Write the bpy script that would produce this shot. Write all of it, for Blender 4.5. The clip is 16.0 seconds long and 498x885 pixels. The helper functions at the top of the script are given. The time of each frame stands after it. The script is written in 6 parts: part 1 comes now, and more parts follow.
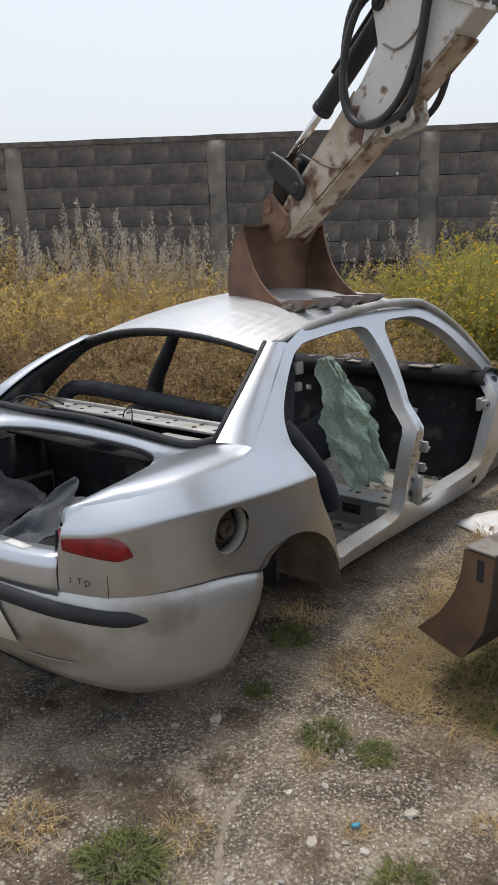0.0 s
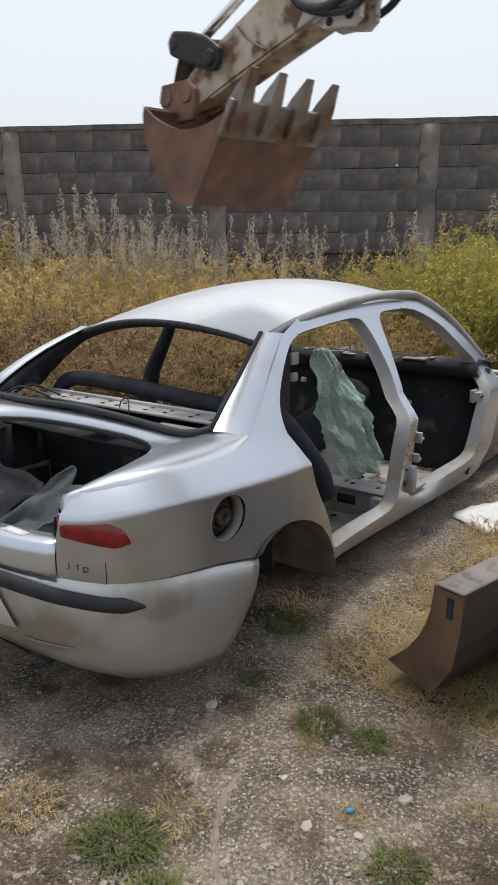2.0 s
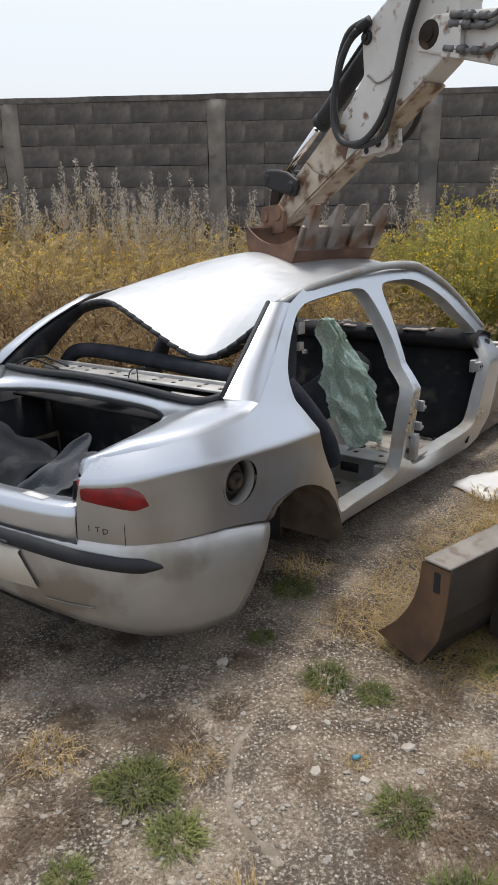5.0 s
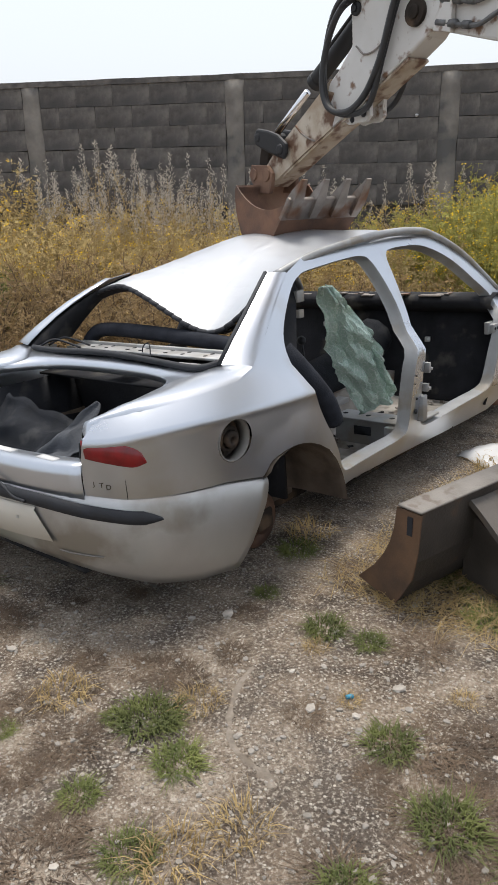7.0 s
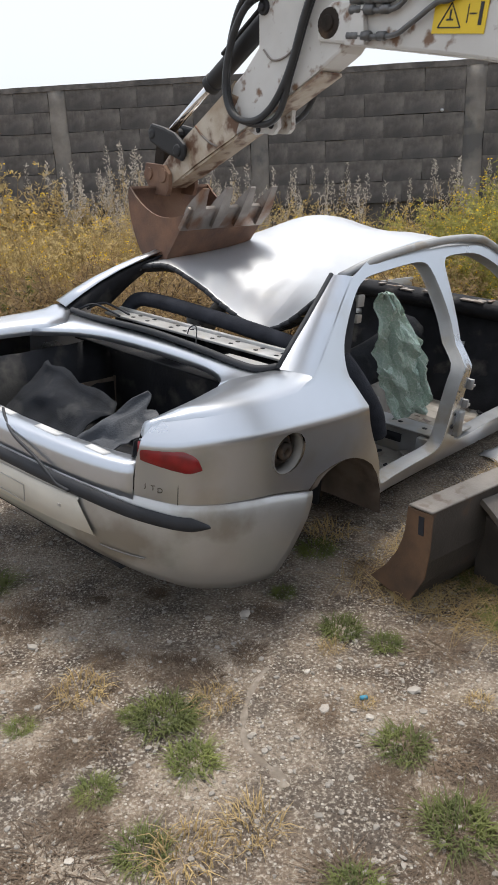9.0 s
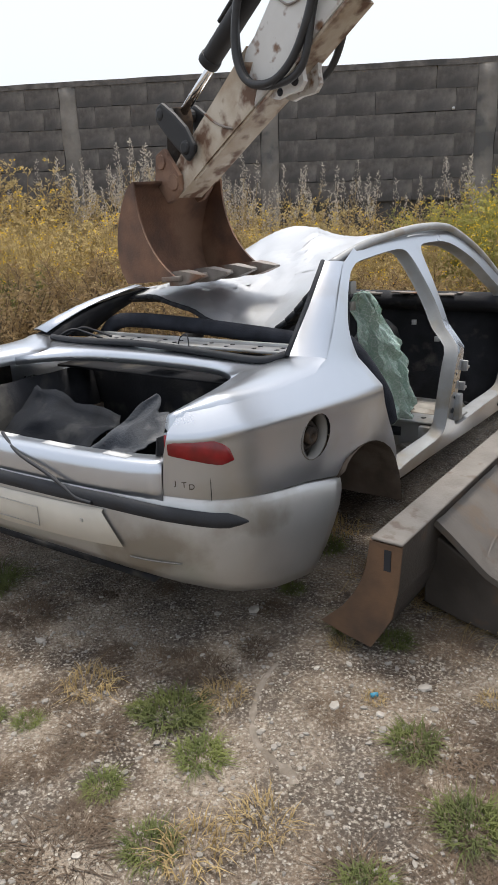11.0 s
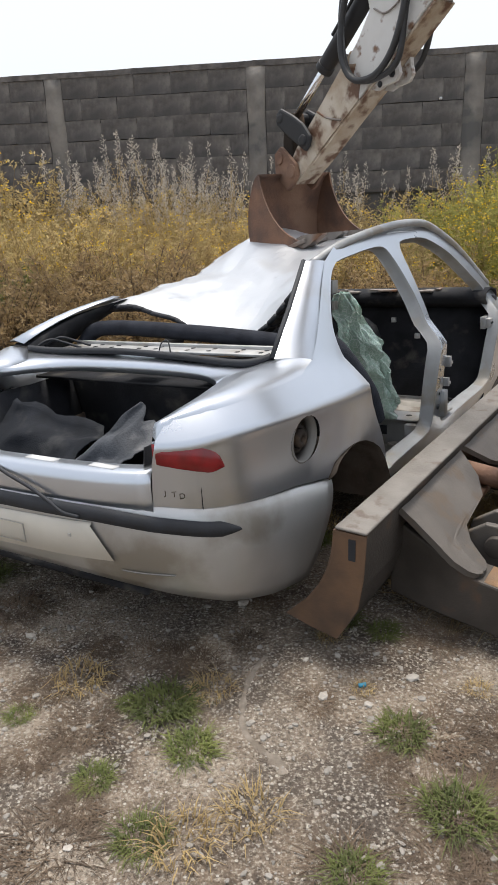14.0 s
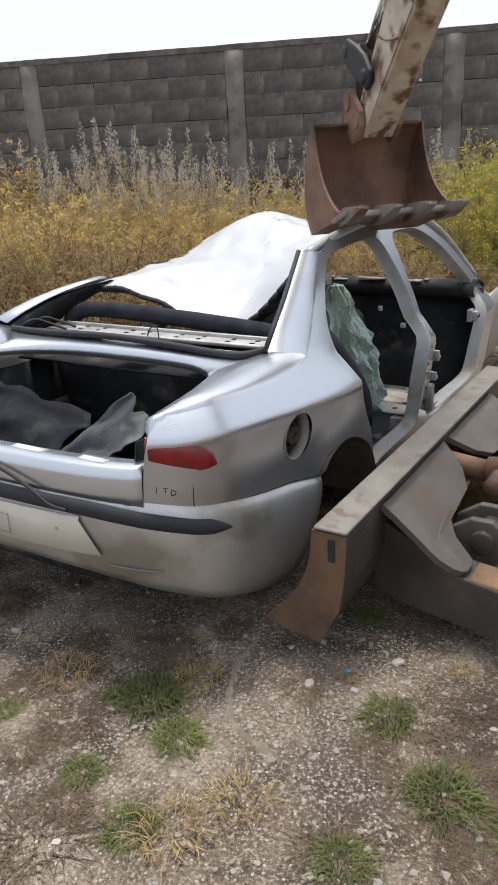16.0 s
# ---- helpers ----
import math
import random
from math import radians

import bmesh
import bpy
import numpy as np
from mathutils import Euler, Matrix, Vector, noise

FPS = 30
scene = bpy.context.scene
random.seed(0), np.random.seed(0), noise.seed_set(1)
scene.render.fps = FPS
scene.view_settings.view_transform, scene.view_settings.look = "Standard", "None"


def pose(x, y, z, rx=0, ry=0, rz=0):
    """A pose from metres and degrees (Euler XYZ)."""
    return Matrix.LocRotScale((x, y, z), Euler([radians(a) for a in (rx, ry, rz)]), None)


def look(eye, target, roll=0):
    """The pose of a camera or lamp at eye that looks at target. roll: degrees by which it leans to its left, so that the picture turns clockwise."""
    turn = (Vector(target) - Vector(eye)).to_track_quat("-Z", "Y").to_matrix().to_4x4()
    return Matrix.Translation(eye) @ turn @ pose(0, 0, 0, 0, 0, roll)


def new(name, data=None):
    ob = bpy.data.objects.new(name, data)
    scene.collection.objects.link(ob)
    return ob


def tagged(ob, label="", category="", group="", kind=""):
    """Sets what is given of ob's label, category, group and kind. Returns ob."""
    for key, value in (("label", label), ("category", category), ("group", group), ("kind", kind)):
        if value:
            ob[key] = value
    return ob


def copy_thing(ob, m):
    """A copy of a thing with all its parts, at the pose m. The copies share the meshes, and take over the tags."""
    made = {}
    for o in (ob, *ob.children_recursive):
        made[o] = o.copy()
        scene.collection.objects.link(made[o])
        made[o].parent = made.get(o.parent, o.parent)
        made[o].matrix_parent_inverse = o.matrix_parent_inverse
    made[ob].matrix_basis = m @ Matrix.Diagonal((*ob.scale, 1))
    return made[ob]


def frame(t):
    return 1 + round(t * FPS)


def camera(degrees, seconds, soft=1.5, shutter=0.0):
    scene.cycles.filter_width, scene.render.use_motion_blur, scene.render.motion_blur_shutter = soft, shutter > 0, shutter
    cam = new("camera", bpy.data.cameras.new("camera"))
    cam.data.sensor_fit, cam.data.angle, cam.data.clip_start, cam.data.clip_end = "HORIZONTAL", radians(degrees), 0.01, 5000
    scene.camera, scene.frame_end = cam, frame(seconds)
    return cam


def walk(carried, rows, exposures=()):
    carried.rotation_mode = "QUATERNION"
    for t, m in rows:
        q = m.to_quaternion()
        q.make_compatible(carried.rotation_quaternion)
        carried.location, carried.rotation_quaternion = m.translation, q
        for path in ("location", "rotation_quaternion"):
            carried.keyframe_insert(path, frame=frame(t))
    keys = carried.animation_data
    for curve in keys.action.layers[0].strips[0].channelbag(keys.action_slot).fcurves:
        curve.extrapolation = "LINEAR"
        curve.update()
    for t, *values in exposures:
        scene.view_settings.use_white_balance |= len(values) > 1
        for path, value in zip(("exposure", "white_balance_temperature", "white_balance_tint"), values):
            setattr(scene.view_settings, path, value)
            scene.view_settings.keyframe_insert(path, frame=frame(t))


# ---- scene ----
cam = camera(37.88, 16.0, soft=1.6, shutter=0.3)
# seconds, place of the eye, yaw, pitch, roll
ROWS = [
    (0.0, 0.424, 1.209, 1.484, 6.09, -15.13, -1.45),
    (0.5, 0.410, 1.210, 1.488, 6.15, -15.52, -1.15),
    (1.0, 0.406, 1.218, 1.479, 6.12, -16.27, -0.60),
    (1.5, 0.408, 1.205, 1.481, 5.53, -15.99, -0.45),
    (2.0, 0.403, 1.199, 1.479, 5.55, -15.89, -0.40),
    (2.5, 0.395, 1.187, 1.487, 6.15, -15.38, 0.12),
    (3.0, 0.394, 1.198, 1.477, 6.56, -16.20, -0.13),
    (3.5, 0.394, 1.188, 1.478, 6.29, -16.24, -0.08),
    (4.0, 0.379, 1.178, 1.478, 6.34, -16.24, -0.06),
    (4.5, 0.364, 1.169, 1.470, 6.00, -17.30, -0.20),
    (5.0, 0.379, 1.113, 1.476, 5.51, -17.80, -0.57),
    (5.2, 0.373, 1.117, 1.496, 6.87, -19.28, -0.50),
    (7.3, 0.480, 0.966, 1.439, 7.76, -18.95, -1.53),
    (7.5, 0.489, 0.978, 1.457, 8.27, -19.76, -1.67),
    (8.0, 0.503, 0.977, 1.462, 8.88, -19.39, -2.01),
    (8.5, 0.516, 0.969, 1.466, 9.76, -18.90, -2.19),
    (9.0, 0.507, 0.968, 1.460, 9.81, -19.11, -2.19),
    (11.3, 0.490, 0.979, 1.438, 10.44, -19.15, -1.91),
    (11.5, 0.502, 0.973, 1.448, 10.19, -19.13, -2.22),
    (12.0, 0.509, 0.957, 1.461, 10.41, -18.91, -1.95),
    (12.5, 0.507, 0.961, 1.459, 9.81, -18.60, -1.78),
    (13.0, 0.513, 0.960, 1.461, 9.88, -18.60, -1.96),
    (13.5, 0.507, 0.956, 1.462, 9.60, -18.72, -1.73),
    (14.0, 0.506, 0.973, 1.447, 9.69, -19.80, -2.25),
    (14.5, 0.518, 0.977, 1.451, 9.61, -19.80, -2.65),
    (15.0, 0.528, 0.987, 1.447, 9.22, -20.35, -3.25),
    (15.5, 0.526, 0.985, 1.448, 9.44, -19.98, -3.29),
    (16.0, 0.523, 0.985, 1.450, 8.70, -20.86, -3.12),
]
walk(cam, [(t, pose(x, y, z, 90, 0, yaw) @ pose(0, 0, 0, pitch) @ pose(0, 0, 0, 0, 0, roll)) for t, x, y, z, yaw, pitch, roll in ROWS],
     exposures=[(0.0, -0.05), (2.5, 0.0), (4.0, 0.1), (5.0, 0.05), (8.0, 0.18), (12.0, 0.22), (16.0, 0.24)])

from mathutils.geometry import delaunay_2d_cdt

# ---- light ----
SUN_AZ, SUN_EL = 3.0, 77.0  # degrees: to the left of +y, above the horizon
world = bpy.data.worlds.new("sky")
scene.world = world
world.use_nodes = True
wn, wl = world.node_tree.nodes, world.node_tree.links
sky = wn.new("ShaderNodeTexSky")
sky.sky_type = "NISHITA"
sky.sun_disc = False
sky.sun_elevation, sky.sun_rotation = radians(SUN_EL), radians(-SUN_AZ)
sky.dust_density, sky.air_density, sky.ozone_density = 7.0, 1.3, 1.0
haze = wn.new("ShaderNodeMix")
haze.data_type = "RGBA"
haze.inputs["Factor"].default_value = 0.55
wl.new(sky.outputs["Color"], haze.inputs["A"])
haze.inputs["B"].default_value = (8.6, 9.1, 9.8, 1)
wl.new(haze.outputs["Result"], wn["Background"].inputs["Color"])
wn["Background"].inputs["Strength"].default_value = 0.138
sun = new("sun", bpy.data.lights.new("sun", "SUN"))
sun.data.energy, sun.data.angle, sun.data.color = 3.1, radians(16.0), (1.0, 0.965, 0.90)
sun.matrix_world = look((0, 0, 0), (math.sin(radians(SUN_AZ)) * math.cos(radians(SUN_EL)),
                                    -math.cos(radians(SUN_AZ)) * math.cos(radians(SUN_EL)), -math.sin(radians(SUN_EL))))


# ---- materials ----
def material(name, base, dark=None, rough=0.6, metal=0.0, scale=8.0, amount=0.5, bump=0.15, bump_scale=60.0, spread=0.12,
             third=None, third_scale=2.0, third_amount=0.5, coat=0.0, vary=0.0):
    """A surface with colour variation at two scales, fine relief and a roughness that varies."""
    m = bpy.data.materials.new(name)
    m.use_nodes = True
    n, l = m.node_tree.nodes, m.node_tree.links
    b = n["Principled BSDF"]
    co = n.new("ShaderNodeTexCoord")
    small = n.new("ShaderNodeTexNoise")
    small.inputs["Scale"].default_value, small.inputs["Detail"].default_value = scale, 8
    l.new(co.outputs["Object"], small.inputs["Vector"])
    ramp = n.new("ShaderNodeValToRGB")
    ramp.color_ramp.elements[0].position, ramp.color_ramp.elements[1].position = 0.5 - 0.25 / max(amount, 0.1) * 0.5, 0.5 + 0.25 / max(amount, 0.1) * 0.5
    ramp.color_ramp.elements[0].color = (*(dark or [c * 0.6 for c in base]), 1)
    ramp.color_ramp.elements[1].color = (*base, 1)
    l.new(small.outputs["Fac"], ramp.inputs["Fac"])
    out = ramp.outputs["Color"]
    if third:
        big = n.new("ShaderNodeTexNoise")
        big.inputs["Scale"].default_value, big.inputs["Detail"].default_value = third_scale, 6
        l.new(co.outputs["Object"], big.inputs["Vector"])
        r2 = n.new("ShaderNodeValToRGB")
        r2.color_ramp.elements[0].position, r2.color_ramp.elements[1].position = 0.62 - 0.3 * third_amount, 0.70 - 0.2 * third_amount
        l.new(big.outputs["Fac"], r2.inputs["Fac"])
        mx = n.new("ShaderNodeMix")
        mx.data_type = "RGBA"
        l.new(r2.outputs["Color"], mx.inputs["Factor"])
        l.new(out, mx.inputs["A"])
        mx.inputs["B"].default_value = (*third, 1)
        out = mx.outputs["Result"]
    if vary:
        info = n.new("ShaderNodeObjectInfo")
        hsv = n.new("ShaderNodeHueSaturation")
        mr = n.new("ShaderNodeMapRange")
        mr.inputs["To Min"].default_value, mr.inputs["To Max"].default_value = 1 - vary, 1 + vary
        l.new(info.outputs["Random"], mr.inputs["Value"])
        l.new(mr.outputs["Result"], hsv.inputs["Value"])
        l.new(out, hsv.inputs["Color"])
        out = hsv.outputs["Color"]
    l.new(out, b.inputs["Base Color"])
    mr2 = n.new("ShaderNodeMapRange")
    mr2.inputs["To Min"].default_value, mr2.inputs["To Max"].default_value = max(rough - spread, 0.03), min(rough + spread, 1)
    l.new(small.outputs["Fac"], mr2.inputs["Value"])
    l.new(mr2.outputs["Result"], b.inputs["Roughness"])
    b.inputs["Metallic"].default_value = metal
    if rough > 0.8:
        b.inputs["Specular IOR Level"].default_value = 0.15
    if coat:
        b.inputs["Coat Weight"].default_value, b.inputs["Coat Roughness"].default_value = coat, 0.12
    if bump:
        fine = n.new("ShaderNodeTexNoise")
        fine.inputs["Scale"].default_value, fine.inputs["Detail"].default_value = bump_scale, 5
        l.new(co.outputs["Object"], fine.inputs["Vector"])
        bp = n.new("ShaderNodeBump")
        bp.inputs["Strength"].default_value, bp.inputs["Distance"].default_value = bump, 0.01
        l.new(fine.outputs["Fac"], bp.inputs["Height"])
        l.new(bp.outputs["Normal"], b.inputs["Normal"])
    return m


M_PAINT = material("silver_paint", (0.54, 0.57, 0.62), (0.50, 0.525, 0.565), 0.29, 0.9, 3.0, 0.5, 0.02, 200, 0.06,
                   (0.46, 0.455, 0.45), 1.6, 0.2, 0.3)
M_ROOF = material("dusty_silver_paint", (0.53, 0.545, 0.57), (0.46, 0.47, 0.49), 0.40, 0.55, 3.0, 0.5, 0.22, 7, 0.06, (0.60, 0.59, 0.57), 1.6, 0.2, 0.2)
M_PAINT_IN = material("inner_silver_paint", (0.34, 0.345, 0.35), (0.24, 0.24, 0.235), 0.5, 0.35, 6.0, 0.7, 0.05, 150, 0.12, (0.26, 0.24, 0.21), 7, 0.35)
M_BUMPER = material("bumper_paint", (0.49, 0.49, 0.485), (0.40, 0.395, 0.385), 0.42, 0.8, 4.0, 0.6, 0.03, 160, 0.1, (0.30, 0.28, 0.25), 3.0, 0.3, 0.15)
M_TRIM = material("black_rubber", (0.022, 0.024, 0.030), (0.012, 0.013, 0.016), 0.72, 0, 20, 0.6, 0.1, 120)
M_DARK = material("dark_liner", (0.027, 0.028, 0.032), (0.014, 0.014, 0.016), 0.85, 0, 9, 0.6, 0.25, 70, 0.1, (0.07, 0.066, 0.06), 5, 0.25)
M_FELT = material("grey_felt_liner", (0.02, 0.022, 0.027), (0.009, 0.010, 0.012), 0.9, 0, 10, 0.6, 0.3, 180, 0.08, (0.035, 0.036, 0.038), 7, 0.2)
M_SHELF = material("bright_bare_metal", (0.44, 0.44, 0.44), (0.30, 0.295, 0.285), 0.45, 0.3, 9.0, 0.7, 0.05, 150, 0.12, (0.34, 0.31, 0.27), 8, 0.2)
M_FELT_GREY = material("pale_grey_liner", (0.045, 0.05, 0.06), (0.025, 0.028, 0.034), 0.8, 0, 10, 0.6, 0.3, 120, 0.08, (0.13, 0.13, 0.135), 6, 0.2)
M_FLOOR = material("bare_floor_pan", (0.33, 0.31, 0.28), (0.20, 0.185, 0.165), 0.6, 0.2, 9, 0.7, 0.1, 90, 0.1, (0.12, 0.085, 0.06), 6, 0.35)
M_UNDER = material("underseal", (0.045, 0.036, 0.03), (0.022, 0.018, 0.015), 0.9, 0, 12, 0.6, 0.4, 60, 0.08, (0.11, 0.075, 0.05), 6, 0.3)
M_TUB = material("dusty_wheel_housing", (0.14, 0.108, 0.085), (0.075, 0.058, 0.046), 0.9, 0, 8, 0.7, 0.3, 70, 0.08, (0.15, 0.12, 0.095), 4, 0.35)
M_RUST = material("rusty_steel", (0.205, 0.108, 0.066), (0.095, 0.055, 0.04), 0.75, 0.1, 7, 0.8, 0.25, 90, 0.15, (0.22, 0.13, 0.085), 3.5, 0.25)
M_WORN = material("worn_steel", (0.30, 0.27, 0.245), (0.17, 0.145, 0.125), 0.5, 0.5, 9, 0.7, 0.15, 120, 0.12, (0.16, 0.085, 0.05), 5, 0.4)
M_ARM = material("chipped_white_paint", (0.62, 0.605, 0.58), (0.46, 0.44, 0.41), 0.5, 0, 4, 0.5, 0.08, 120, 0.12, (0.17, 0.095, 0.055), 14, 0.12)
M_ARM_LOW = material("dirty_white_paint", (0.50, 0.44, 0.36), (0.33, 0.25, 0.17), 0.6, 0, 8, 0.8, 0.2, 110, 0.12, (0.12, 0.06, 0.032), 11, 0.38)
M_BLACK = material("black_cylinder_paint", (0.018, 0.018, 0.02), (0.01, 0.01, 0.011), 0.62, 0.1, 12, 0.5, 0.05, 120, 0.1)
M_CHROME = material("chrome_rod", (0.75, 0.75, 0.76), (0.66, 0.66, 0.67), 0.15, 1.0, 12, 0.4, 0.02, 120, 0.05)
M_HOSE = material("hydraulic_hose", (0.03, 0.03, 0.032), (0.016, 0.016, 0.017), 0.5, 0, 30, 0.5, 0.15, 140)
M_YELLOW = material("yellow_sticker", (0.78, 0.55, 0.02), (0.66, 0.45, 0.02), 0.45, 0, 10, 0.4, 0.02, 80)
M_INK = material("black_ink", (0.02, 0.02, 0.022), None, 0.5, 0, 10, 0.4, 0.02, 80)
# brown blade steel, its colour lowered to carry the shade on the blade's back
M_BLADE = material("shade_darkened_steel", (0.078, 0.065, 0.055), (0.043, 0.036, 0.03), 0.65, 0.25, 6, 0.8, 0.2, 100, 0.15, (0.11, 0.07, 0.045), 6, 0.1)
M_BLADE_TOP = material("scraped_steel_edge", (0.185, 0.168, 0.15), (0.125, 0.11, 0.095), 0.7, 0.0, 9, 0.7, 0.2, 100, 0.12, (0.11, 0.085, 0.068), 14, 0.12)
M_BRACE = material("grey_worn_steel", (0.115, 0.10, 0.087), (0.072, 0.062, 0.053), 0.62, 0.15, 7, 0.7, 0.2, 90, 0.12, (0.10, 0.075, 0.055), 9, 0.18)
M_ARM_RUST = material("orange_rust", (0.30, 0.165, 0.07), (0.17, 0.12, 0.085), 0.8, 0, 9, 0.8, 0.3, 90, 0.1, (0.17, 0.15, 0.13), 6, 0.4)
M_BLADE_END = material("rusty_blade_end", (0.16, 0.092, 0.052), (0.075, 0.048, 0.033), 0.7, 0.2, 8, 0.8, 0.2, 100, 0.15)
M_BLOCK = material("weathered_block", (0.18, 0.163, 0.15), (0.085, 0.078, 0.073), 0.95, 0, 7, 0.75, 0.5, 45, 0.05, (0.085, 0.08, 0.077), 2.0, 0.45, 0, 0.06)
M_MORTAR = material("grey_mortar", (0.11, 0.103, 0.097), (0.07, 0.066, 0.062), 0.95, 0, 6, 0.8, 0.5, 60, 0.05)
M_PILLAR = material("poured_concrete", (0.29, 0.265, 0.235), (0.18, 0.163, 0.147), 0.92, 0, 5, 0.7, 0.4, 50, 0.05, (0.12, 0.115, 0.11), 2.5, 0.35)
M_STONE = material("pale_limestone", (0.40, 0.37, 0.33), (0.25, 0.225, 0.195), 0.9, 0, 14, 0.6, 0.3, 90, 0.05, None, 2, 0.5, 0, 0.35)
M_LIGHT = material("red_lamp_lens", (0.24, 0.006, 0.010), (0.13, 0.004, 0.006), 0.25, 0, 26, 0.6, 0.05, 220, 0.05, None, 2, 0.5, 0.25)
M_FOAM = material("dark_seat_fabric", (0.03, 0.033, 0.042), (0.016, 0.017, 0.022), 0.9, 0, 15, 0.6, 0.3, 150, 0.05)
M_BLUE = material("blue_plastic", (0.05, 0.28, 0.42), None, 0.5, 0, 10, 0.4, 0.05, 80)
M_WHITE = material("white_plastic_sheet", (0.58, 0.58, 0.58), (0.45, 0.45, 0.45), 0.5, 0, 10, 0.4, 0.1, 60)
M_DUST = material("pale_dust", (0.24, 0.207, 0.173), (0.15, 0.127, 0.104), 0.95, 0, 40, 0.7, 0.5, 120, 0.04, (0.15, 0.125, 0.10), 14, 0.3)
M_VALANCE = material("dull_grey_plastic", (0.20, 0.19, 0.175), (0.13, 0.122, 0.11), 0.6, 0.1, 5, 0.6, 0.05, 120, 0.1)
M_PIPE = material("grey_pipe", (0.16, 0.16, 0.16), (0.09, 0.09, 0.09), 0.45, 0.4, 20, 0.6, 0.05, 120)
M_PLATE = material("dusty_plate_panel", (0.56, 0.52, 0.45), (0.46, 0.425, 0.365), 0.6, 0.1, 5, 0.6, 0.05, 100, 0.1)


def leafy(name, base, dark, share=0.5, scale=3.0, vary=0.15):
    """A leaf or stalk that lets some light through."""
    m = material(name, base, dark, 0.8, 0, scale, 0.7, 0.0, 60, 0.08, None, 2, 0.5, 0, vary)
    n, l = m.node_tree.nodes, m.node_tree.links
    b = n["Principled BSDF"]
    tr = n.new("ShaderNodeBsdfTranslucent")
    l.new(b.inputs["Base Color"].links[0].from_socket, tr.inputs["Color"])
    mx = n.new("ShaderNodeMixShader")
    mx.inputs["Fac"].default_value = share
    l.new(b.outputs["BSDF"], mx.inputs[1])
    l.new(tr.outputs["BSDF"], mx.inputs[2])
    l.new(mx.outputs["Shader"], n["Material Output"].inputs["Surface"])
    return m


M_GREEN = leafy("fresh_grass_blade", (0.185, 0.205, 0.062), (0.085, 0.105, 0.032), 0.4, 9, 0.25)
M_STRAW = leafy("dry_straw", (0.46, 0.345, 0.165), (0.29, 0.205, 0.095), 0.4, 6, 0.2)
M_BROWNW = leafy("withered_weed", (0.17, 0.12, 0.08), (0.09, 0.062, 0.042), 0.3, 6, 0.2)
M_RUSSET = leafy("russet_weed", (0.37, 0.265, 0.135), (0.23, 0.155, 0.075), 0.45, 3, 0.2)
M_OCHRE = leafy("ochre_weed", (0.60, 0.48, 0.235), (0.42, 0.325, 0.15), 0.55, 2.5, 0.18)
M_OLIVE = leafy("olive_weed", (0.46, 0.43, 0.13), (0.29, 0.28, 0.085), 0.55, 2.5, 0.18)
M_FLOWER = leafy("yellow_flower", (0.90, 0.66, 0.03), (0.78, 0.55, 0.02), 0.4, 9, 0.1)
M_PLUME = leafy("silver_seed_head", (0.55, 0.50, 0.43), (0.38, 0.335, 0.28), 0.45, 9, 0.1)


